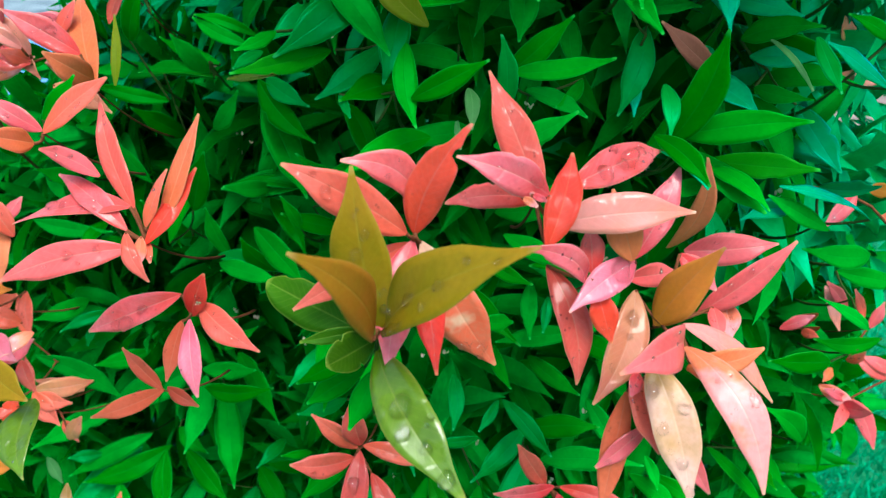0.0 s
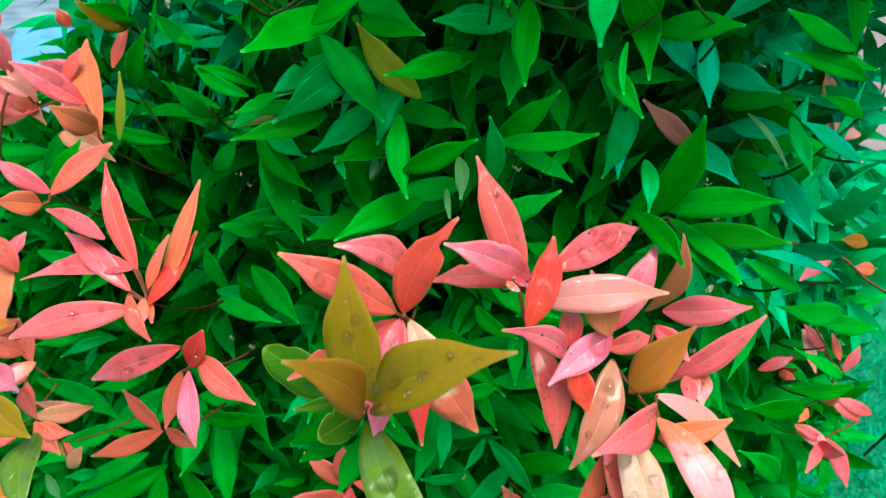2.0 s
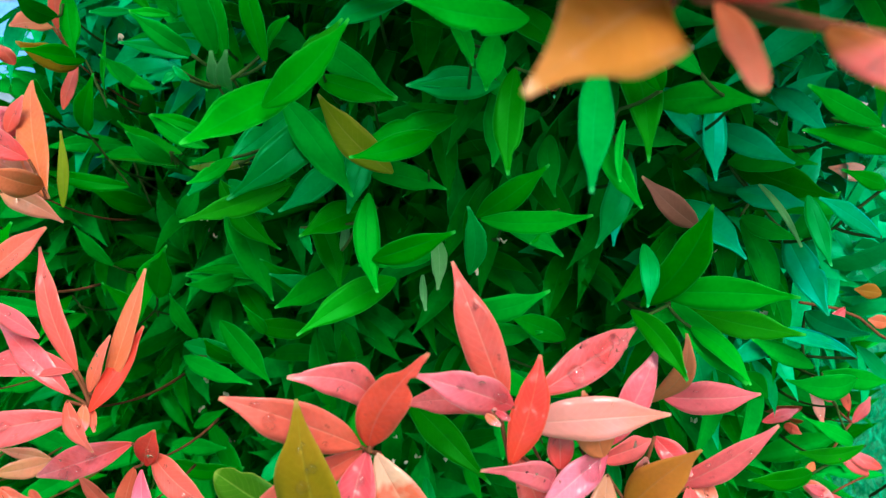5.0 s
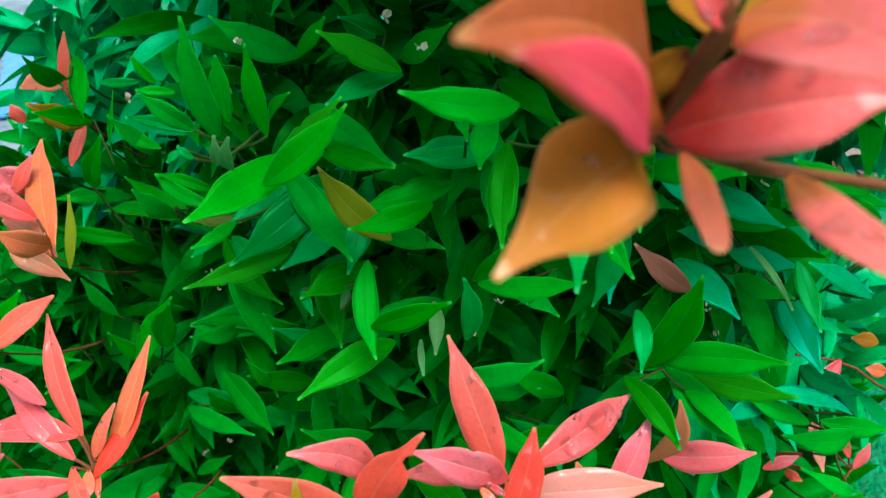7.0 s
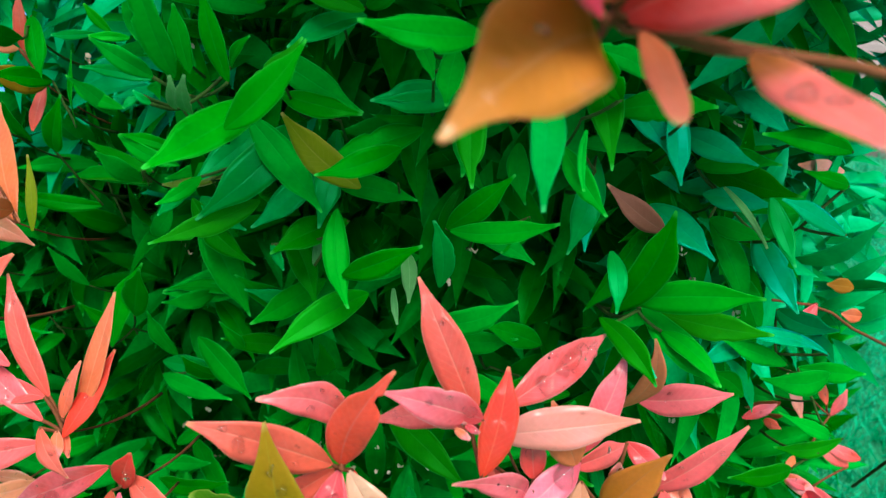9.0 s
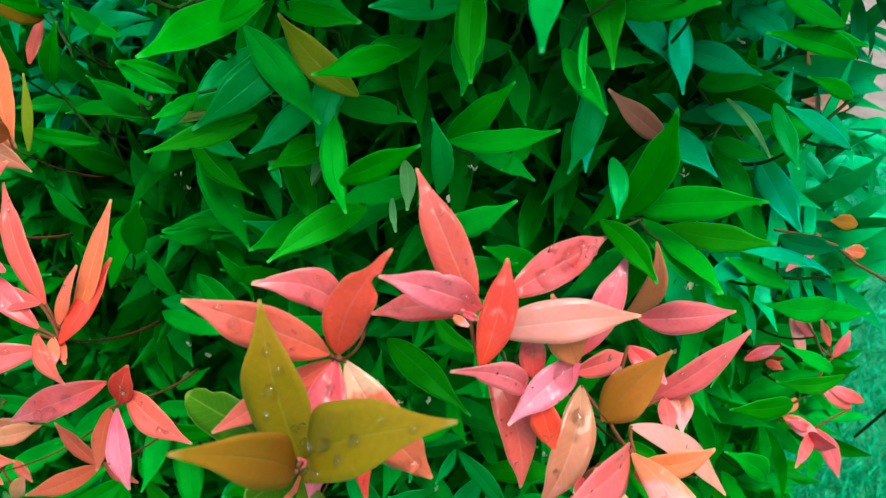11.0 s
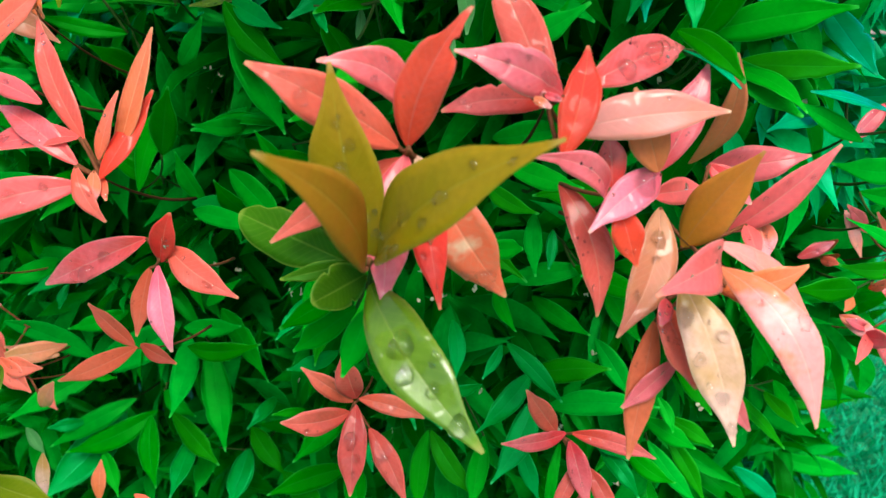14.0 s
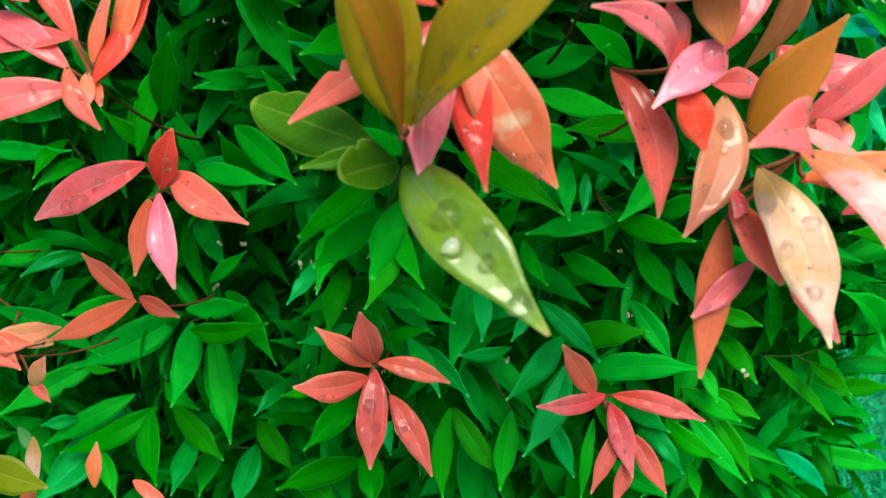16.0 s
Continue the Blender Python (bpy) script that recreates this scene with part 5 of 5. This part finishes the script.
green_shoot((-0.2188, 0.6037, 0.4872), [
    ((-0.03, -3.63, 2.76), (5.31, -5.21, 3.70), 1.81, 0, "g"),
    ((0.11, -4.13, 1.11), (7.05, -6.49, 2.71), 1.97, 0, "g"),
    ((2.52, -0.72, 2.68), (7.15, -6.53, -1.24), 2.20, 0, "g"),
    ((2.75, -4.93, 5.71), (6.19, -5.93, 8.63), 1.06, 0, "g"),
    ((0.03, 1.43, -2.66), (2.11, -6.18, -9.08), 2.88, 0, "g"),
    ((-1.51, 0.98, -1.03), (-2.12, -6.02, -5.01), 2.46, 0, "g"),
])
green_shoot((-0.2718, 0.6252, 0.4130), [
    ((-0.75, -3.23, -1.34), (0.60, -8.79, -5.28), 2.27, 0, "g"),
    ((3.13, -4.17, -2.94), (2.36, -10.43, -4.86), 2.07, 0, "s"),
    ((0.31, -1.54, 0.22), (3.76, -3.98, -1.11), 1.72, 0, "g"),
    ((1.49, -3.70, -0.62), (6.36, -7.78, -3.77), 2.16, 0, "g"),
    ((1.56, 3.25, 4.88), (-7.35, -1.58, 2.51), 3.76, 0, "g"),
    ((-1.30, -0.95, 9.10), (-5.91, -3.37, 8.97), 1.76, 0, "g"),
])
green_shoot((-0.3301, 0.6376, 0.3844), [
    ((0.47, -1.73, 5.34), (-7.12, -6.44, 3.31), 2.43, 0, "gb"),
    ((-0.29, -3.23, 5.69), (1.98, -2.61, 4.79), 0.72, 0, "gb"),
    ((2.44, -1.08, 0.94), (-4.83, -5.35, -1.07), 2.17, 0, "g"),
    ((4.31, -1.25, -0.52), (-4.11, -4.63, -2.54), 2.51, 0, "g"),
    ((-1.80, -3.57, 0.36), (-4.65, -5.04, 1.01), 1.29, 0, "s"),
    ((0.02, 0.90, -2.43), (-6.49, -7.76, -6.00), 4.51, 0, "s"),
])
green_shoot((-0.3609, 0.6230, 0.4685), [
    ((2.43, -2.71, -11.32), (4.28, -5.87, -14.40), 1.63, 0, "gb"),
    ((5.39, -1.84, 8.42), (1.33, -4.38, 7.81), 1.14, 0, "s"),
    ((-2.26, -3.18, 4.51), (4.05, -0.86, -2.35), 2.14, 0, "g"),
    ((-4.83, -1.77, -8.79), (-3.07, -3.16, -11.06), 1.12, 0, "pale"),
    ((2.17, 0.28, 8.69), (-1.47, -3.30, 8.45), 1.97, 0, "g"),
    ((3.07, -0.98, 6.74), (2.49, -2.51, 5.16), 0.79, 0, "s"),
])
green_shoot((-0.0573, 0.4955, 0.5906), [
    ((-0.47, -1.04, 3.67), (-3.13, -7.14, 0.81), 1.87, 0, "g"),
    ((-3.64, -1.66, 0.34), (-5.60, -4.20, -1.38), 1.09, 0, "s"),
    ((1.76, -1.96, 4.30), (-0.32, -8.21, 0.25), 2.07, 0, "gb"),
    ((1.71, -2.62, 3.17), (3.14, -7.58, 1.01), 1.32, 0, "gb"),
    ((-0.01, -2.67, -1.85), (2.70, -4.69, -2.00), 0.87, 0, "g"),
    ((1.60, -1.97, -1.67), (4.93, -6.07, -2.35), 1.33, 0, "g"),
])
green_shoot((-0.0579, 0.4955, 0.5316), [
    ((-2.09, 0.38, 0.01), (-5.68, -2.00, 0.30), 1.26, 0, "s"),
    ((-2.43, 2.90, 3.42), (-3.68, -1.65, 0.25), 1.86, 0, "g"),
    ((0.46, -2.91, 0.85), (3.21, -4.50, 2.26), 0.82, 0, "g"),
    ((1.95, -4.76, 1.91), (3.78, -8.53, -0.11), 1.18, 0, "s"),
    ((2.86, -5.04, 1.43), (5.53, -8.61, -0.14), 1.32, 0, "s"),
])
green_shoot((0.0144, 0.4682, 0.5102), [
    ((-0.68, -0.83, 7.25), (-0.72, -4.06, 4.69), 1.18, 0, "s"),
    ((1.07, -4.43, 4.39), (-2.19, -5.22, 4.62), 0.83, 0, "s"),
    ((-2.76, -0.65, -2.75), (-3.64, -3.87, -8.00), 1.50, 0, "gb"),
    ((-2.52, -0.66, -2.75), (0.55, -3.92, -6.37), 1.63, 0, "gb"),
    ((1.39, -1.92, -2.37), (0.18, -5.19, -6.29), 1.60, 0, "gb"),
    ((2.59, -2.37, 6.07), (1.10, -4.23, 4.71), 0.78, 0, "s"),
])
green_shoot((-0.0978, 0.5378, 0.4171), [
    ((1.18, 0.51, 2.52), (-2.89, -4.39, 0.88), 2.39, 0, "g"),
    ((0.86, 0.88, -4.98), (-5.97, -2.92, -4.24), 2.50, 0, "g"),
    ((1.58, -2.43, -1.28), (2.30, -7.06, -3.09), 2.14, 0, "g"),
    ((4.04, -6.15, 4.59), (4.07, -8.04, 3.05), 0.77, 0, "s"),
    ((-4.71, 0.76, 3.57), (-6.70, -2.43, 2.97), 1.13, 0, "s"),
    ((-1.35, -3.91, 6.02), (-3.65, -5.20, 6.69), 0.71, 0, "gb"),
])
green_shoot((-0.1951, 0.6028, 0.3411), [
    ((0.27, -1.07, 1.26), (-0.90, -6.59, -1.01), 2.52, 0, "s"),
    ((0.91, -1.22, 4.13), (4.34, -4.63, 0.87), 2.17, 0, "g"),
    ((4.26, -4.94, 1.70), (8.37, -7.68, -0.40), 2.40, 0, "g"),
    ((-3.39, 0.62, -0.05), (-4.67, -4.33, -1.57), 2.10, 0, "g"),
])
green_shoot((0.0619, 0.4572, 0.5186), [
    ((-0.16, -1.58, 2.99), (-4.25, -5.09, 0.98), 1.65, 0, "s"),
    ((0.06, -1.86, 1.09), (-3.41, -6.52, -2.22), 2.02, 0, "s"),
    ((-0.88, -2.24, -3.05), (0.16, -4.88, -5.68), 1.29, 0, "s"),
    ((-2.01, -2.91, 6.53), (1.27, -5.48, 3.58), 1.26, 0, "s"),
    ((-0.12, 0.25, 1.45), (5.54, -1.17, 2.70), 1.90, 0, "g"),
    ((0.96, -2.41, 0.74), (8.16, -4.18, 1.66), 1.85, 0, "g"),
])
green_shoot((0.0942, 0.4699, 0.5173), [
    ((-3.13, -0.43, 7.81), (-0.01, -4.91, 7.52), 1.43, 0, "g"),
    ((-5.77, -1.59, 9.44), (-4.75, -4.72, 7.92), 0.94, 0, "g"),
    ((1.33, -1.02, 4.46), (3.45, -3.86, 1.35), 1.54, 0, "g"),
    ((1.75, -3.16, -3.69), (4.10, -6.05, -5.94), 1.26, 0, "s"),
    ((3.80, -2.81, -3.99), (7.17, -4.66, -6.04), 1.45, 0, "gb"),
    ((-0.87, -1.72, -4.49), (-2.29, -5.01, -8.55), 0.83, 0, "gb"),
])
green_shoot((0.1568, 0.4753, 0.4672), [
    ((-0.41, -2.10, 0.23), (2.83, -5.35, -3.26), 1.34, 0, "gb"),
    ((1.14, -1.33, 0.34), (3.59, -4.71, -3.72), 1.37, 0, "gb"),
    ((-0.90, -1.61, 2.22), (2.79, -3.40, 0.47), 1.55, 0, "gb"),
    ((0.10, -1.75, 4.11), (0.80, -3.64, 2.37), 0.91, 0, "gb"),
    ((1.01, -1.29, 1.82), (4.28, -2.99, 0.22), 1.42, 0, "gb"),
    ((-5.02, -1.85, 1.36), (-2.86, -5.42, 1.60), 1.34, 0, "s"),
])
green_shoot((0.1543, 0.5019, 0.4913), [
    ((0.48, -4.38, -6.64), (0.30, -7.15, -7.71), 0.98, 0, "gb"),
    ((-0.45, -0.56, 8.10), (-0.22, -3.99, 6.21), 1.11, 0, "s"),
    ((1.59, -1.77, 4.47), (4.66, -3.75, 4.15), 1.31, 0, "gb"),
    ((-3.00, 0.92, 8.46), (-0.95, -2.81, 5.63), 1.88, 0, "g"),
    ((2.58, -1.17, 2.11), (4.30, -4.96, 0.27), 1.58, 0, "g"),
    ((-5.18, -3.46, -7.04), (-1.72, -6.52, -7.94), 1.63, 0, "g"),
])
green_shoot((-0.0848, 0.4170, 0.8830), [
    ((1.06, -5.78, 2.47), (0.90, -7.85, 7.53), 1.32, 0, "gb"),
    ((2.60, -5.45, 0.21), (6.44, -6.25, 3.96), 1.49, 0, "gb"),
    ((2.04, -1.58, 1.13), (1.48, -1.68, 5.42), 0.99, 0, "g"),
    ((-1.36, 4.17, 0.11), (-1.73, 4.45, 3.64), 1.18, 0, "g"),
    ((-1.34, -1.42, 1.39), (-3.25, -2.67, 3.42), 0.97, 0, "g"),
])
green_shoot((-0.1133, 0.4855, 0.8966), [
    ((0.75, -8.05, 1.73), (-0.81, -8.60, 1.97), 0.36, 0, "gb"),
    ((-1.06, -5.49, 1.54), (-1.98, -5.57, 2.85), 0.45, 0, "gb"),
    ((1.11, -7.40, -0.30), (-2.06, -7.35, 0.34), 0.59, 0, "s"),
    ((-3.22, -2.12, 0.80), (-5.53, -2.04, 0.74), 0.44, 0, "s"),
    ((4.60, 3.70, 1.01), (-0.20, 1.70, 3.63), 1.96, 0, "g"),
    ((1.68, 7.10, 0.59), (-2.89, 4.76, 1.80), 1.77, 0, "g"),
])
green_shoot((-0.0857, 0.3961, 0.8843), [
    ((1.61, -3.78, 0.87), (2.08, -5.42, 2.86), 0.57, 0, "pale"),
    ((0.99, -3.87, 1.14), (1.27, -4.64, 2.66), 0.44, 0, "pale"),
    ((-0.85, -2.38, 1.32), (-1.43, -2.87, 0.90), 0.29, 0, "s"),
    ((-0.42, -2.47, 0.94), (-1.03, -2.50, 1.51), 0.26, 0, "s"),
    ((1.83, 2.55, 1.18), (3.20, 1.30, 2.88), 0.52, 0, "g"),
])
green_shoot((-0.0186, 0.4764, 0.9110), [
    ((-4.31, -0.19, 0.56), (-2.55, -0.85, 2.71), 0.82, 0, "g"),
    ((1.77, -7.30, 1.33), (-1.81, -8.43, 3.31), 1.23, 0, "gb"),
    ((1.76, -5.86, 0.87), (-1.66, -8.03, -0.04), 1.13, 0, "s"),
    ((0.49, 1.28, 1.52), (-1.89, -0.75, 2.67), 0.88, 0, "s"),
    ((1.28, 1.36, -0.00), (4.11, -0.42, 2.35), 1.53, 0, "g"),
])
green_shoot((0.0379, 0.4399, 0.8937), [
    ((0.89, -9.78, 3.19), (-3.60, -11.51, 4.14), 1.39, 0, "g"),
    ((-1.86, -3.33, 1.93), (-0.94, -5.87, 0.50), 0.71, 0, "g"),
    ((0.59, -0.89, -1.71), (-3.95, -2.24, -1.40), 1.16, 0, "s"),
    ((-1.05, 2.56, -0.10), (1.57, -0.92, -3.05), 1.57, 0, "g"),
    ((0.89, 0.85, 1.65), (3.74, -2.22, 0.20), 1.55, 0, "g"),
])
green_shoot((0.0638, 0.4594, 0.6874), [
    ((-2.58, -3.34, 2.40), (1.52, -6.00, 1.69), 1.37, 0, "gb"),
    ((-2.98, -0.97, 2.88), (1.24, -3.63, 4.63), 1.58, 0, "g"),
    ((-3.62, -4.53, 1.63), (-1.10, -7.20, 0.87), 1.01, 0, "gb"),
    ((5.01, -1.88, -0.95), (-0.87, -3.21, 0.14), 1.72, 0, "g"),
    ((2.06, 0.30, -1.09), (3.11, -3.03, -2.80), 1.23, 0, "s"),
])
green_shoot((0.0816, 0.4633, 0.6390), [
    ((-8.41, -3.37, 3.91), (-3.56, -8.77, 2.21), 1.96, 0, "g"),
    ((-2.12, -1.32, 2.70), (-2.42, -4.43, -0.04), 1.14, 0, "g"),
    ((-1.00, -1.79, 1.75), (-1.47, -3.54, -0.07), 0.73, 0, "s"),
    ((1.28, -1.44, -1.34), (-4.48, -1.62, -1.98), 1.53, 0, "g"),
    ((0.47, -2.10, -0.79), (4.65, -4.97, -1.49), 1.56, 0, "g"),
    ((3.80, -1.57, 2.72), (0.42, -4.15, -0.34), 1.54, 0, "g"),
    ((2.56, -2.41, -0.72), (4.92, -4.81, 1.74), 1.23, 0, "g"),
])
green_shoot((-0.0988, 0.5269, 0.6899), [
    ((-3.11, 0.41, 8.07), (0.21, -3.15, 1.84), 2.52, 0, "g"),
    ((5.64, -3.78, 4.99), (1.38, -7.66, 4.16), 1.83, 0, "gb"),
    ((2.46, -0.71, 0.92), (-0.25, -3.63, 5.38), 2.00, 0, "g"),
    ((-4.53, -0.50, -1.50), (-0.39, -4.05, -4.56), 2.08, 0, "g"),
    ((-7.96, 0.63, -4.38), (-2.63, -0.46, -5.37), 1.71, 0, "s"),
    ((7.16, -7.59, -1.46), (3.04, -10.19, 1.11), 1.45, 0, "g"),
    ((2.72, -3.27, -0.41), (-1.24, -5.53, 1.71), 1.48, 0, "g"),
])
green_shoot((-0.0188, 0.4367, 0.8637), [
    ((3.22, -4.81, 0.17), (-0.66, -6.29, -0.45), 1.26, 0, "g"),
    ((-3.00, 0.47, 1.36), (1.26, -1.37, 0.75), 1.35, 0, "g"),
])


# ---------------------------------------------------------------- limbs and inner foliage
def build_limbs():
    rng = random.Random(11)
    for k in range(9):
        foot = Vector((rng.uniform(-0.08, 0.08), rng.uniform(-0.05, 0.08), 0.0))
        x = -0.32 + 0.08 * k
        head = Vector((x, face_y(x, 0.8) + 0.22, rng.uniform(0.55, 1.0))) - ROOT
        pts = bent(foot, head, Vector((rng.uniform(-0.03, 0.03), 0.03, 0.05)), 10)
        v, f = tube(pts, [0.011 - 0.0008 * i for i in range(11)], 8)
        part("limb", mesh_of("limb", v, f), BARK, shrub, "brown woody limb")


def build_foliage():
    """Leaves in whorls on short twigs through the depth of the hedge, kept behind its single leaves for the camera."""
    rng = np.random.default_rng(21)
    roots, tips, widths, normals = [], [], [], []
    for k in range(5600):
        z = rng.uniform(0.24, 1.30) if rng.uniform() < 0.9 else rng.uniform(0.02, 0.24)
        x = rng.uniform(-0.70, 0.52)
        shade_crown = k >= 5200       # unseen leafy overhang, added to shade the hedge's face
        if shade_crown:
            x, z = rng.uniform(0.02, 0.32), rng.uniform(1.05, 1.25)
        edge = 0.385 + 0.8 * max(0.54 - z, 0) - 0.05 * max(z - 0.5, 0) + rng.normal(0, 0.04)
        if x > edge or x < -0.62 or (x < -0.40 and z > 0.70 + rng.normal(0, 0.04)) or (x < -0.275 + rng.normal(0, 0.015) and z > 0.83):
            continue
        if x < -0.10 and z > 0.98:
            continue
        hollow = math.exp(-((x + 0.01) / 0.12) ** 2) * min(max((z - 0.62) / 0.12, 0), 1)
        deep = 0.030 + 0.11 * hollow + 0.035 * min(max((0.64 - z) / 0.06, 0), 1) * (abs(x) < 0.22) + (0.30 * rng.uniform() if rng.uniform() < 0.78 else rng.uniform(0.3, 0.55))
        # the unseen top above 1.04 m leans forward to cast shade
        c = np.array((x, face_y(x, z) + deep - 0.80 * max(z - 1.04, 0), z))
        if shade_crown:
            c[1] = rng.uniform(0.34, 0.60)
        if c[0] < -0.445 * c[1] and z > 0.93 - 0.22 * c[1]:
            continue        # cut along the camera's sight lines, to open a view of the path
        if deep < (0.13 if z > 0.62 else 0.15) and noise.noise((c[0] * 13, c[1] * 13, c[2] * 13)) < (-0.02 if z > 0.62 else 0.01):
            continue        # gaps between the twigs
        slope = -0.42 + 4.2 * max(x, -0.15)
        axis = np.array((slope * 0.8, -1.0, 0.35)) + rng.normal(0, 0.45, 3)
        axis /= np.linalg.norm(axis)
        p = np.cross(axis, (0.0, 0.0, 1.0))
        p /= np.linalg.norm(p)
        q = np.cross(axis, p)
        turn_ = rng.uniform(0, 6.28)
        for k in range(rng.integers(6, 10)):
            a = turn_ + 2.2 * k + rng.normal(0, 0.2)
            d = 0.55 * axis + 0.85 * (np.cos(a) * p + np.sin(a) * q) + np.array((0, 0, -0.45)) * rng.uniform(0.3, 1.2)
            d /= np.linalg.norm(d)
            start = c + axis * rng.uniform(-0.03, 0.02)
            size = rng.uniform(0.050, 0.088)
            nrm = axis * 0.8 + np.array((0, -0.2, 0.8)) + rng.normal(0, 0.25, 3)
            roots.append(start + 0.006 * d)
            tips.append(start + (0.006 + size) * d)
            widths.append(size * rng.uniform(0.19, 0.27))
            normals.append(nrm)
    roots, tips, widths, normals = map(np.array, (roots, tips, widths, normals))
    # clear foliage in front of the single leaves, compared along the camera's viewing slope
    out = np.array(TO_CAMERA) / np.linalg.norm(TO_CAMERA)
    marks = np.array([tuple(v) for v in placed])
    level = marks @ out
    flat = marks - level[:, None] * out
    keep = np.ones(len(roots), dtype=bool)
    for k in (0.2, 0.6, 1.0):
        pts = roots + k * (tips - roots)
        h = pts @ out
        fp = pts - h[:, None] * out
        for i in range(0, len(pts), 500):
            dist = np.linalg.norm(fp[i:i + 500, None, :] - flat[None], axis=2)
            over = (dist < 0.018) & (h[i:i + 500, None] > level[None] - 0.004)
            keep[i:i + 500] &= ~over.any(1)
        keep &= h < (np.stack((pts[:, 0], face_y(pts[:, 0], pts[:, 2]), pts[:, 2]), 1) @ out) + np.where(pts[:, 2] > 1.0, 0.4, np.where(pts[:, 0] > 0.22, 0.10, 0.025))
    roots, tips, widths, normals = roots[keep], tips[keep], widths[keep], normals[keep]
    bends = rng.uniform(-0.03, 0.17, len(roots))
    shift = np.array(ROOT)
    # right side and upper left get the colour that holds the sky light
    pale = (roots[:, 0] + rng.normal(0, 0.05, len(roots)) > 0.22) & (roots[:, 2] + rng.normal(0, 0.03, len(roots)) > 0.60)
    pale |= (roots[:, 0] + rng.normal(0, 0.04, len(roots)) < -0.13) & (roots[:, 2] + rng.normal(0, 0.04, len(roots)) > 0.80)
    for pick, mat, label in ((~pale, LEAF_FILL_SHADED, "dense inner foliage of glossy green leaves, darkened in colour for shade"), (pale, LEAF_FILL_SKYLIT, "foliage at the hedge's ends, coloured pale and bluish for sky light")):
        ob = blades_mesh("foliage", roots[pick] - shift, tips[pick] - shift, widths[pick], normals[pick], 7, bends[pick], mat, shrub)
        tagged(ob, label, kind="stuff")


def build_pale_flecks():
    """Small pale flecks scattered at random between the twigs."""
    rng = random.Random(8)
    for _ in range(70):
        x, z = rng.uniform(-0.22, 0.22), rng.uniform(0.42, 0.98)
        at = Vector((x, face_y(x, z) + rng.uniform(0.02, 0.07), z)) - ROOT
        verts, faces = [], []
        for k in range(rng.randint(2, 4)):
            a, t, size = rng.uniform(0, 6.28), rng.uniform(-0.8, 0.8), rng.uniform(0.0015, 0.0035)
            m = Matrix.Rotation(a, 3, "Z") @ Matrix.Rotation(t, 3, "X")
            off = Vector((rng.uniform(-1, 1), rng.uniform(-1, 1), rng.uniform(-1, 1))) * 0.002
            n = len(verts)
            for p in ((0, 0, 0), (0.6, 0, 0.5), (0.4, 0.2, 1.3), (-0.3, 0.1, 1.1), (-0.6, 0, 0.4), (0, 0.35, 0.6)):
                verts.append(off + m @ (Vector(p) * size))
            faces += [(n, n + 1, n + 5), (n + 1, n + 2, n + 5), (n + 2, n + 3, n + 5), (n + 3, n + 4, n + 5), (n + 4, n, n + 5)]
        ob = part("pale_fleck", mesh_of("pale_fleck", verts, faces), PALE_FLECK, shrub, "tiny pale fleck")
        ob.location = at


build_limbs()
build_pale_flecks()
build_foliage()
